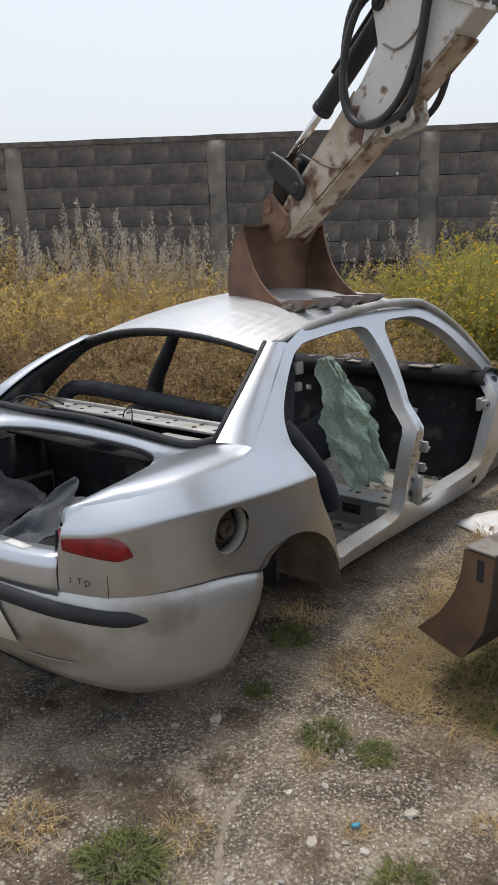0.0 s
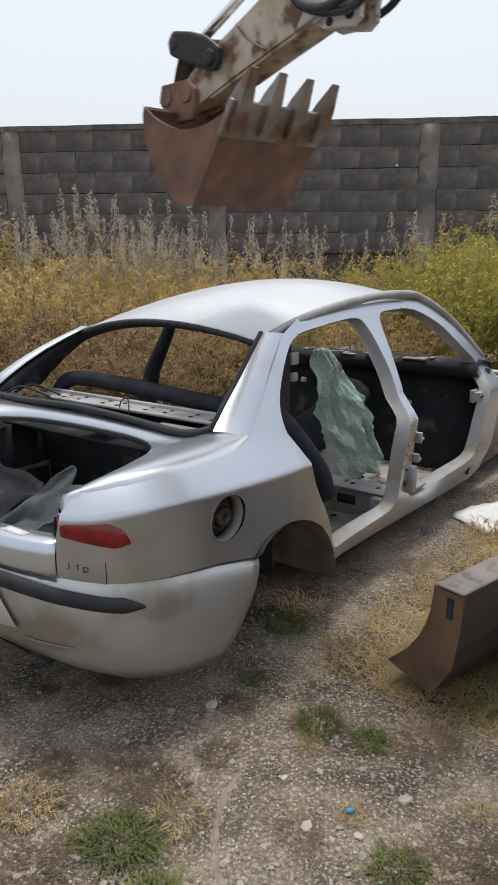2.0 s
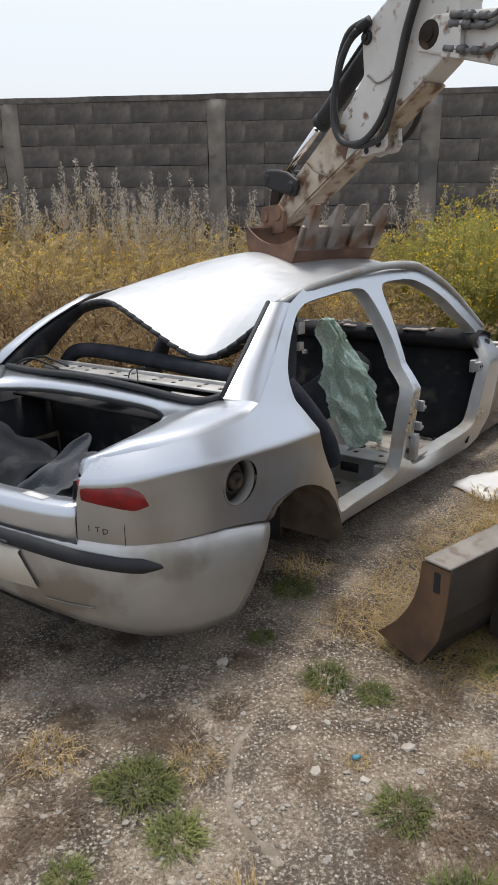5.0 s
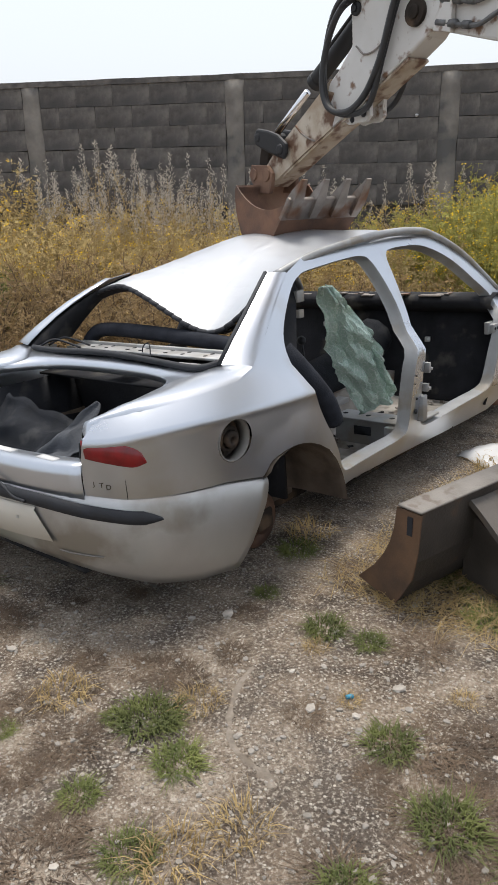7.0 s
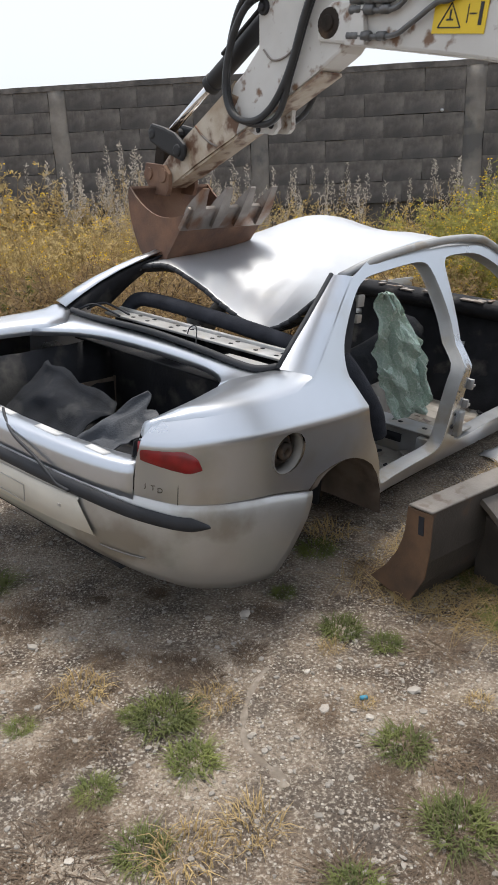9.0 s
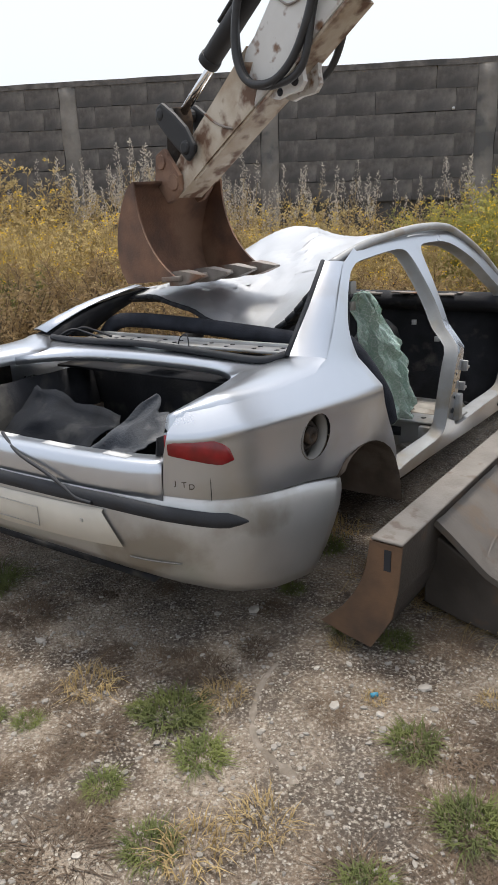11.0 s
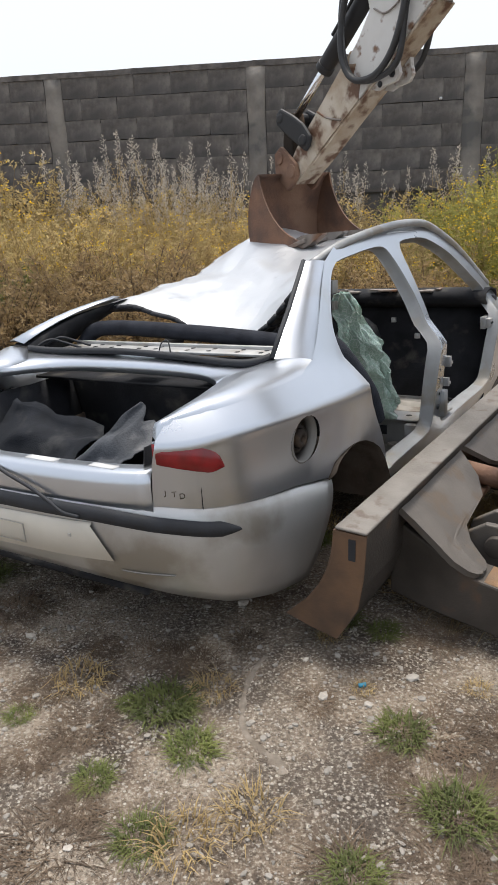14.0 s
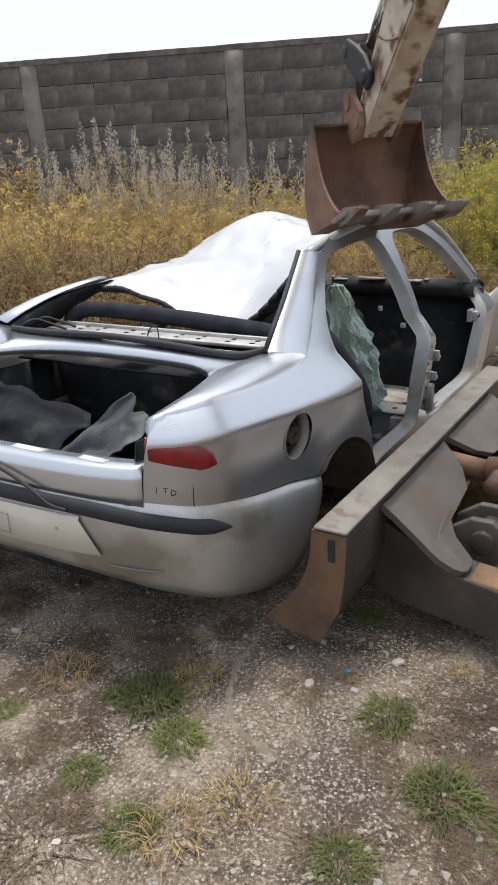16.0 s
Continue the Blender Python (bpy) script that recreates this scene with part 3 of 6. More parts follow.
def weed_meshes(seed, height, radius, stems, twigs, leaf_len, leaf_w, flowers, plume=False):
    """Stems, leaves and heads of one bushy weed."""
    rng = random.Random(seed)
    sb, lb, fb = bmesh.new(), bmesh.new(), bmesh.new()
    for _ in range(stems):
        a, r = rng.uniform(0, 6.28), radius * math.sqrt(rng.random()) * 0.45
        base = Vector((math.cos(a) * r, math.sin(a) * r, -0.02))
        h = height * rng.uniform(0.55, 1.0)
        out = Vector((math.cos(a), math.sin(a), 0)) * radius * rng.uniform(0.2, 0.75)
        pts = [base + out * (t ** 1.6) + Vector((rng.uniform(-.03, .03), rng.uniform(-.03, .03), h * t)) for t in (0, .25, .5, .75, 1)]
        stem(sb, pts, 0.006, 0.002)
        for k in range(twigs):
            t = rng.uniform(0.12, 1.0)
            i = min(3, int(t * 4))
            p = pts[i].lerp(pts[i + 1], t * 4 - i)
            d = Vector((rng.uniform(-1, 1), rng.uniform(-1, 1), rng.uniform(0.1, 1.1))).normalized()
            ln = rng.uniform(0.08, 0.22) * (1.15 - 0.5 * t) * height
            q = p + d * ln
            stem(sb, [p, (p + q) / 2 + Vector((0, 0, .01)), q], 0.0028, 0.0012)
            for j in range(7):
                u = rng.uniform(0.15, 1)
                leaf(lb, p.lerp(q, u), Vector((rng.uniform(-1, 1), rng.uniform(-1, 1), rng.uniform(-.2, 1))), leaf_len * rng.uniform(.6, 1.3), leaf_w, rng)
            if rng.random() < flowers * (0.3 + t):
                for j in range(3):
                    c = q + Vector((rng.uniform(-.025, .025), rng.uniform(-.025, .025), rng.uniform(-.01, .03)))
                    s = rng.uniform(0.006, 0.012)
                    vs = [fb.verts.new(c + Vector(o) * s) for o in ((1, 0, 0), (0, 1, 0), (-1, 0, 0), (0, -1, 0), (0, 0, .8), (0, 0, -.5))]
                    for x, y in ((0, 1), (1, 2), (2, 3), (3, 0)):
                        fb.faces.new((vs[x], vs[y], vs[4]))
                        fb.faces.new((vs[y], vs[x], vs[5]))
        if plume:
            tip = pts[-1]
            for j in range(70):
                u = rng.random()
                c = tip + Vector((rng.uniform(-1, 1) * .05 * (1 - u * .8), rng.uniform(-1, 1) * .05 * (1 - u * .8), -0.12 + u * 0.36))
                leaf(fb, c, Vector((rng.uniform(-1, 1), rng.uniform(-1, 1), rng.uniform(.2, 1.4))), rng.uniform(.02, .045), 0.005, rng)
    return sb, lb, fb


def weed(name, label, mats, group, *args, **kw):
    ob = empty(name, label=label, category="weed", group=group)
    sb, lb, fb = weed_meshes(*args, **kw)
    part("stalk", sb, mats[0], ob, kind="stuff")
    part("foliage", lb, mats[1], ob, smooth=False, kind="stuff")
    if len(fb.verts):
        part("bloom", fb, mats[2], ob, smooth=False, kind="stuff")
    else:
        fb.free()
    return ob


def build_weeds():
    rng = random.Random(11)
    kinds = {
        "ochre": [weed("dry_bush", "dry ochre-yellow bushy weed before the wall", (M_STRAW, M_OCHRE, M_FLOWER), "weeds before the wall", s, 1.3, 0.62, 44, 22, .04, .0065, .16) for s in (1, 2, 3)],
        "flower": [weed("flowering_bush", "green bushy weed dotted with small yellow flowers", (M_OLIVE, M_OLIVE, M_FLOWER), "flowering weeds before the wall", s, 1.5, 0.66, 46, 22, .045, .0065, .36) for s in (4, 5)],
        "plume": [weed("tall_grass", "tall dry grass with pale silvery seed heads", (M_STRAW, M_STRAW, M_PLUME), "seeding grasses before the wall", s, 1.7, 0.45, 8, 6, .06, .004, 0, plume=True) for s in (6, 7)],
        "brown": [weed("withered_bush", "withered brown weed behind the car", (M_BROWNW, M_RUSSET, M_OCHRE), "withered weeds behind the car", s, 0.95, 0.55, 44, 18, .06, .006, .05) for s in (8, 9)],
        "green": [weed("green_bush", "low olive-green weed behind the car", (M_OLIVE, M_GREEN, M_FLOWER), "green weeds behind the car", s, 0.8, 0.45, 26, 14, .05, .007, .06) for s in (10,)]}
    used = set()

    def put(kind, x, y, s):
        src = kinds[kind][rng.randrange(len(kinds[kind]))]
        m = pose(x, y, ground_height(x, y), 0, 0, rng.uniform(0, 360))
        if src.name in used:
            ob = copy_thing(src, m)
        else:
            used.add(src.name)
            ob = src
            ob.matrix_basis = m
        ob.scale = (s, s, s * rng.uniform(.92, 1.08))
    # back row against the wall, then rows towards the car
    for i in range(15):
        x = -5.6 + i * 0.62 + rng.uniform(-.15, .15)
        kind = "flower" if x > 1.3 else ("ochre" if rng.random() < .75 else "flower")
        put(kind, x, 10.6 + rng.uniform(-.3, .4), rng.uniform(.95, 1.2) * (1.22 if x > 2.0 or x < -3.4 else (.74 if x > .6 else .92)))
    for i in range(16):
        x = -5.4 + i * 0.55 + rng.uniform(-.15, .15)
        kind = "flower" if x > 0.9 else "ochre"
        put(kind, x, 9.4 + rng.uniform(-.35, .35), rng.uniform(.85, 1.1) * (.75 if .5 < x < 1.7 else .95))
    for i in range(15):
        x = -4.9 + i * 0.5 + rng.uniform(-.15, .15)
        put("ochre" if x < 1.2 and rng.random() < .7 else ("brown" if x < 1.2 else "flower"), x, 8.2 + rng.uniform(-.35, .35), rng.uniform(.75, .95))
    for i in range(14):
        x = -4.6 + i * 0.46 + rng.uniform(-.12, .12)
        put("brown" if x > -2.6 else ("green" if rng.random() < .7 else "ochre"), x, 7.1 + rng.uniform(-.3, .3), rng.uniform(.8, 1.1) * (.85 if x > -.2 else 1))
    for i in range(10):
        x = -3.9 + i * 0.36
        put("green" if x < -2.6 else "brown", x, 6.2 + rng.uniform(-.25, .25), rng.uniform(.7, .95))
    for _ in range(26):
        put("plume", rng.gauss(-1.9, .75), rng.uniform(9.3, 10.7), rng.uniform(.72, 1.0))
    for x, y, s in ((-3.4, 10.4, 1.0), (-2.75, 10.7, 1.1), (-2.3, 10.6, 1.08), (-1.9, 10.3, 1.05), (-.6, 10.3, .9), (-.2, 9.9, .9), (.1, 10.3, .85), (.5, 10.6, .95), (1.2, 10.7, 1.0), (1.75, 10.6, 1.0), (2.1, 10.7, 1.1)):
        put("plume", x, y, s)


def build_litter():
    """Stones, tufts, straw and small waste on the ground before the car."""
    rng = random.Random(21)
    bm = bmesh.new()
    verts, faces = [], []
    ico = bmesh.new()
    bmesh.ops.create_icosphere(ico, subdivisions=1, radius=1)
    iv, fv = [v.co.copy() for v in ico.verts], [[v.index for v in f.verts] for f in ico.faces]
    ico.free()
    bm.free()
    for _ in range(12000):
        x, y = rng.uniform(-1.9, 2.0), 1.5 + 4.2 * rng.random() ** 1.2
        s = 0.002 + 0.008 * rng.random() ** 4
        sc = Vector((s * rng.uniform(.7, 1.5), s * rng.uniform(.7, 1.5), s * rng.uniform(.4, .8)))
        k, z = len(verts), ground_height(x, y) + s * .2
        a = rng.uniform(0, 6.28)
        for v in iv:
            w = v * rng.uniform(.75, 1.2)
            q = Vector((w.x * sc.x, w.y * sc.y, w.z * sc.z))
            verts.append((x + q.x * math.cos(a) - q.y * math.sin(a), y + q.x * math.sin(a) + q.y * math.cos(a), z + q.z))
        faces += [[k + i for i in f] for f in fv]
    me = bpy.data.meshes.new("gravel")
    me.from_pydata(verts, [], faces)
    me.materials.append(M_STONE)
    tagged(new("gravel", me), "loose pale pebbles strewn over the earth", "gravel", kind="stuff")
    # larger stones that can be told apart
    for x, y, s in ((-.295, 2.716, .018), (.396, 2.742, .024), (.529, 2.722, .018), (.66, 2.86, .027), (.074, 3.239, .034), (-.163, 2.158, .016),
                    (.535, 2.66, .018), (-.05, 3.2, .018), (.43, 2.95, .016), (.33, 2.92, .014), (-.62, 2.95, .022), (.75, 3.35, .018), (.2, 2.62, .014), (.9, 2.6, .018)):
        b = bmesh.new()
        bmesh.ops.create_icosphere(b, subdivisions=1, radius=s * .8)
        for v in b.verts:
            v.co = Vector((v.co.x * 1.1, v.co.y * .8, v.co.z * .45)) * (1 + .3 * noise.noise(v.co * (1.4 / s) + Vector((x, y, 0))))
        ob = part("stone", b, M_STONE, smooth=False, label="pale flat limestone chip lying on the gravel", category="stone", group="stones on the ground")
        ob.matrix_basis = pose(x, y, ground_height(x, y) + s * .15, rng.uniform(-10, 10), rng.uniform(-10, 10), rng.uniform(0, 360))
    b = bmesh.new()
    tube(b, [(0, 0, 0), (.022, 0, 0)], .007, 8)
    ob = part("bottle_cap", b, M_BLUE, label="small blue plastic scrap on the gravel", category="litter")
    ob.matrix_basis = pose(.50, 2.80, ground_height(.5, 2.8) + .007, 0, 0, 20)
    b = loft([[(x * .05, y * .05, .035 + .02 * noise.noise((x * .7, y * .7, 4)) - .0012 * (x * x + y * y)) for x in range(-5, 6)] for y in range(-3, 4)])
    ob = part("plastic_sheet", b, M_WHITE, thick=.003, label="crumpled white plastic sheet in the dry grass", category="litter")
    ob.matrix_basis = pose(1.42, 5.0, 0.0, 0, 0, 30)

    # a low winding ridge of pale dust
    line = spline([(.31, 2.44, 0), (.29, 2.48, 0), (.23, 2.53, 0), (.18, 2.60, 0), (.16, 2.72, 0), (.17, 2.83, 0), (.20, 2.93, 0)], 10)
    rows = []
    for i, p in enumerate(line):
        d = (line[min(i + 1, len(line) - 1)] - line[max(i - 1, 0)]).normalized()
        sd = Vector((-d.y, d.x, 0))
        w = .018 + .012 * noise.noise((i * .3, 0, 0)) + (.012 if i < 14 else 0)
        rows.append([(q.x, q.y, ground_height(q.x, q.y) + h + .002 * noise.noise((q.x * 60, q.y * 60, 0))) for q, h in [(p + sd * w * u * .7, .005 * (1 - u * u) - .0025) for u in (-1, -.6, -.2, .2, .6, 1)]])
    part("dust_ridge", loft(rows), M_DUST, label="thin ridge of pale dust on the gravel", category="ground", kind="stuff")

    def tuft(name, label, mat, group, n, h, r, seed):
        g = random.Random(seed)
        t = bmesh.new()
        for _ in range(n):
            a, q = g.uniform(0, 6.28), r * math.sqrt(g.random()) * .95
            p = Vector((math.cos(a) * q, math.sin(a) * q, -.004))
            c2 = g.uniform(0, 6.28)
            d = (Vector((math.cos(a), math.sin(a), 0)) * .5 + Vector((math.cos(c2), math.sin(c2), 0)) * .8) * r * g.uniform(.2, 1.0)
            k = h * g.uniform(.4, 1)
            w = Vector((-d.y, d.x, 0)).normalized() * g.uniform(.0009, .0024)
            a1, a2 = p + d * .35 + Vector((0, 0, k * .75)), p + d + Vector((0, 0, k * g.uniform(.5, 1)))
            v = [t.verts.new(c) for c in (p - w, p + w, a1 + w * .8, a1 - w * .8, a2)]
            t.faces.new(v[:4])
            t.faces.new((v[3], v[2], v[4]))
        return part(name, t, mat, label=label, category="grass tuft", group=group, smooth=False)
    sorts = {"g": [tuft("grass_tuft", "fresh green grass tuft in the gravel", M_GREEN, "green tufts", 420, .034, .075, s) for s in (31, 32)],
             "s": [tuft("dry_tuft", "pale dry grass tuft in the gravel", M_STRAW, "dry tufts", 150, .05, .085, s) for s in (33, 34)],
             "b": [tuft("withered_tuft", "withered dark brown weed mat on the gravel", M_BROWNW, "withered tufts", 420, .018, .11, s) for s in (35, 36)]}
    first = set()
    spots = [("g", -.07, 2.66, 1.15), ("g", .05, 2.5, .9), ("s", .06, 2.75, .8), ("s", -.36, 2.74, 1.0), ("g", .43, 3.17, .9), ("g", .58, 3.1, .7), ("g", .62, 2.62, .9),
             ("b", -.07, 2.88, .75), ("b", .0, 2.86, .6), ("b", .13, 3.0, .5), ("b", -.33, 2.9, .5), ("b", -.5, 3.25, .4), ("b", -.3, 3.35, .4), ("b", .15, 3.25, .5), ("b", .38, 2.72, .5),
             # several brown mats in this row are added to stand in for shade on the ground
             ("g", .74, 2.36, 1.1), ("b", .82, 2.42, .7), ("b", .78, 2.30, .65), ("b", .66, 2.40, .6), ("b", .70, 2.22, .7), ("g", .92, 2.25, 1.0), ("b", .86, 2.1, .7), ("b", .80, 2.18, .6), ("b", .90, 2.38, .6), ("g", .50, 2.16, .8), ("b", .48, 2.18, .8), ("b", .95, 2.55, .7), ("b", .86, 2.66, .6), ("b", .80, 2.52, .5), ("g", .66, 2.02, .7), ("b", .72, 2.62, .9), ("b", 1.0, 2.8, .7), ("s", .1, 2.2, 1.0), ("g", .0, 2.2, .8), ("b", -.2, 2.15, 1.0),
             ("g", -.42, 2.08, .9), ("g", -.62, 2.15, .9), ("g", -1.0, 3.3, 1.5), ("g", -1.25, 3.5, 1.5), ("g", -1.5, 3.3, 1.6), ("g", -1.1, 3.05, 1.2), ("g", -.85, 2.72, 1.1),
             ("g", .95, 3.55, 1.2), ("g", 1.1, 3.75, 1.3), ("g", 1.0, 3.3, 1.1), ("g", 1.2, 3.2, 1.2), ("g", .3, 3.75, 1.0), ("s", .35, 3.9, 1.2), ("b", .55, 3.55, 1.0),
             ("b", .75, 3.1, .8), ("g", .2, 3.4, .6), ("s", .4, 3.05, .5), ("g", 1.3, 2.75, 1.2), ("b", -.75, 3.1, .9), ("g", .35, 1.95, 1.1), ("s", .25, 2.3, .9)]
    for _ in range(85):
        x, y = rng.uniform(.35, 2.3), rng.uniform(3.7, 6.2)
        if (x + .9) * .851 - (y - 3.2) * .525 > .98:
            spots.append(("s", x, y, rng.uniform(.9, 1.7)))
    for _ in range(26):
        spots.append((rng.choice("gsb"), rng.uniform(-1.6, 1.6), rng.uniform(1.7, 3.0), rng.uniform(.35, .7)))
    for _ in range(14):
        spots.append(("b", rng.uniform(-1.1, -.15), rng.uniform(1.85, 2.65), rng.uniform(.4, .8)))
    for k, x, y, s in spots:
        src = sorts[k][rng.randrange(2)]
        m = pose(x, y, ground_height(x, y), 0, 0, rng.uniform(0, 360))
        if src.name in first:
            ob = copy_thing(src, m)
        else:
            first.add(src.name)
            ob = src
            ob.matrix_basis = m
        ob.scale = (s, s, s)
    # flattened straw beside the sill
    t = bmesh.new()
    for _ in range(9000):
        u, v = rng.uniform(.9, 3.8), rng.gauss(1.38, .30)
        if v < .95:
            continue
        x, y = -.908 + u * .525 + v * .851, 3.229 + u * .851 - v * .525
        a, l = rng.uniform(0, 6.28), rng.uniform(.06, .2)
        d = Vector((math.cos(a), math.sin(a), 0)) * l
        p = Vector((x, y, ground_height(x, y) + .004))
        w = Vector((-d.y, d.x, 0)).normalized() * .0011
        q = p + d * .5 + Vector((0, 0, rng.uniform(.005, .04)))
        vs = [t.verts.new(c) for c in (p - w, p + w, q + w, q - w, p + d + Vector((0, 0, rng.uniform(0, .02))))]
        t.faces.new(vs[:4])
        t.faces.new((vs[3], vs[2], vs[4]))
    part("straw", t, M_STRAW, label="flattened dry straw along the car's sill", category="straw", kind="stuff", smooth=False)


build_ground()
build_wall()
build_weeds()
build_litter()


# ---- the car: x forward from the tail, y to its left, z up ----
PLAN = [(.03, 0), (.045, .3), (.075, .5), (.115, .61), (.175, .70), (.26, .765), (.36, .805), (.5, .84), (.7, .865), (.95, .88), (1.3, .87), (2.0, .86), (2.9, .86), (3.2, .85), (3.6, .83), (4.1, .70), (4.3, .5)]
PLAN_S = [0.0]
PLAN_FINE = [(p.x, p.y) for p in spline([(x, y, 0) for x, y in PLAN], 10)]
for (_a, _b), (_c, _d) in zip(PLAN_FINE, PLAN_FINE[1:]):
    PLAN_S.append(PLAN_S[-1] + math.hypot(_c - _a, _d - _b))


def plan(s):
    """Place and outward normal of the body's outline at length s from the middle of the tail."""
    x, y = np.interp(s, PLAN_S, [p[0] for p in PLAN_FINE]), np.interp(s, PLAN_S, [p[1] for p in PLAN_FINE])
    x2, y2 = np.interp(s + .02, PLAN_S, [p[0] for p in PLAN_FINE]), np.interp(s + .02, PLAN_S, [p[1] for p in PLAN_FINE])
    d = Vector((x2 - x, y2 - y, 0)).normalized() if s < PLAN_S[-1] - .03 else Vector((1, 0, 0))
    return float(x), float(y), Vector((-d.y, d.x, 0))


def at_x(x):
    """Length along the outline where it reaches x on the side."""
    return float(np.interp(x, [p[0] for p in PLAN_FINE], PLAN_S))


CREASE = [(.05, .872), (.19, .873), (.28, .881), (.45, .881), (.6, .875), (.8, .867), (1.05, .858), (1.4, .85), (4, .81)]


def side_point(s, z, sign=-1, out=0.0):
    x, y, n = plan(s)
    c = table(CREASE, x)
    k = 0.0
    if z < .5:
        k -= .045 * ((.5 - z) / .2) ** 1.5 * .8
    if z < c:
        k += .012 - .007 * min(1, (c - z) / .012) - .024 * max(0, c - z - .02) / .25
    else:
        t = min(1, (z - c) / .11)
        k += .012 - .097 * (.8 * t + .2 * t * t) - .215 * max(0, (z - c - .11) / .41) ** 1.05
    arch = math.hypot(x - .965, z - .345)
    if x < 1.5 and arch < .46:
        k += .015 * (1 - max(0, arch - .33) / .13) if arch >= .33 else .015
    if x > 1.25 and z < .425:
        k -= .012 * min(1, (.425 - z) / .012)
    k += out
    return Vector((x + n.x * k, sign * (y + n.y * k), z))


def roof_z(x, y):
    return 1.466 - .145 * (max(0, 2.16 - x) / 1.0) ** 1.9 - .19 * (max(0, x - 2.16) / .6) ** 2 * .36 - .088 * (y / .53) ** 2


def smooth_loop(pts, n=3):
    """A closed line through points, without corners."""
    p = [Vector((*q, 0)) for q in pts]
    out = spline([p[-1], *p, p[0]], n)
    return [(v.x, v.y) for v in out[n:-1]]


ARCH = [(v.x, v.y) for v in spline([(.742, .628, 0), (.776, .660, 0), (.864, .682, 0), (.955, .678, 0), (1.055, .643, 0), (1.143, .580, 0), (1.207, .470, 0), (1.232, .375, 0)], 3)]
REAR_DOOR = smooth_loop([(1.36, 1.283), (1.55, 1.298), (1.71, 1.307), (1.87, 1.308), (1.935, 1.275), (1.97, 1.16), (1.974, 1.03), (1.935, .90), (1.892, .79), (1.875, .63), (1.865, .50), (1.82, .452), (1.62, .446), (1.32, .448),
                         (1.245, .49), (1.215, .56), (1.165, .65), (1.115, .72), (1.06, .82), (1.032, .89), (1.022, .95), (1.02, 1.0), (1.034, 1.046), (1.075, 1.10), (1.175, 1.184), (1.275, 1.252)])
FRONT_DOOR = smooth_loop([(2.12, 1.312), (2.28, 1.32), (2.50, 1.305), (2.73, 1.215), (2.90, 1.08), (3.02, .965), (2.975, .846), (2.915, .664), (2.87, .51), (2.79, .462), (2.47, .452), (2.12, .445), (2.0, .47),
                          (1.978, .56), (1.975, .70), (1.985, .82), (2.008, .92), (2.04, 1.04), (2.065, 1.16), (2.083, 1.275)])


def body_side(sign):
    conv = lambda pts: [(at_x(x), z) for x, z in pts]
    tail = [(at_x(.158), .947), (at_x(.14), .930), (at_x(.126), .895), (at_x(.119), .83), (at_x(.115), .75), (at_x(.112), .66)]
    low = [(at_x(.2), .66), (at_x(.35), .655), (at_x(.55), .64), (at_x(.725), .612)]
    top = [(3.17, 1.0), (3.06, 1.09), (2.86, 1.25), (2.68, 1.345), (2.5, 1.38), (2.2, 1.40), (1.9, 1.395), (1.65, 1.375), (1.42, 1.345), (1.25, 1.29)]
    if sign > 0:
        top = top[:2] + [(2.90, 1.205), (2.82, 1.15), (3.02, 1.0), (3.05, .92), (2.97, .60), (2.92, .47), (2.86, .44), (2.04, .455), (1.99, .50), (1.99, .80),
                         (1.80, .80), (1.79, .50), (1.75, .455), (1.38, .45), (1.335, .50), (1.20, .71), (1.10, .85), (1.06, .96), (.9, 1.0)]
    rear = [(.80, 1.0), (.70, .970), (.48, .963), (.25, .955)]
    if sign < 0:
        rear = [(1.0, 1.13)] + rear
    outline = tail + low + conv(ARCH) + conv([(1.25, .372), (1.76, .348), (2.45, .315), (2.96, .30), (3.12, .33), (3.16, .6), (3.2, .95)]) + conv(top) + conv(rear)
    holes = []
    if sign < 0:
        holes.append(conv(FRONT_DOOR))
        holes.append(conv(REAR_DOOR))
        holes.append([(at_x(.60) + .078 * math.cos(a), .785 + .078 * math.sin(a)) for a in [k * math.pi / 10 for k in range(20)]])
    crease = [(at_x(x), table(CREASE, x)) for x in [.125 + .02 * i for i in range(46)]]
    return panel([outline] + holes, lambda s, z: side_point(s, z, sign), .045, [[(s, z + d) for s, z in crease] for d in (0, -.012, -.03, .02, .05)])


def side_normals(me, sign):
    """Shading normals taken from the form of the side itself, and a second skin just behind it."""
    out = []
    lens = [p[0] for p in PLAN_FINE]
    for v in me.vertices:
        s = float(np.interp(v.co.x, lens, PLAN_S))
        # find the length whose surface point lies at this vertex
        for _ in range(3):
            p = side_point(s, v.co.z, sign)
            q = side_point(s + .01, v.co.z, sign)
            d = q - p
            s += max(-.05, min(.05, (v.co - p).dot(d) / max(d.length_squared, 1e-9) * .01))
        z = v.co.z
        ds = side_point(s + .012, z, sign) - side_point(s - .012, z, sign)
        dz = side_point(s, z + .006, sign) - side_point(s, z - .006, sign)
        n = ds.cross(dz).normalized()
        if n.y * sign < 0 and abs(n.y) > .05 or (abs(n.y) <= .05 and n.x > 0):
            n = -n
        out.append(n)
    me.normals_split_custom_set_from_vertices(out)


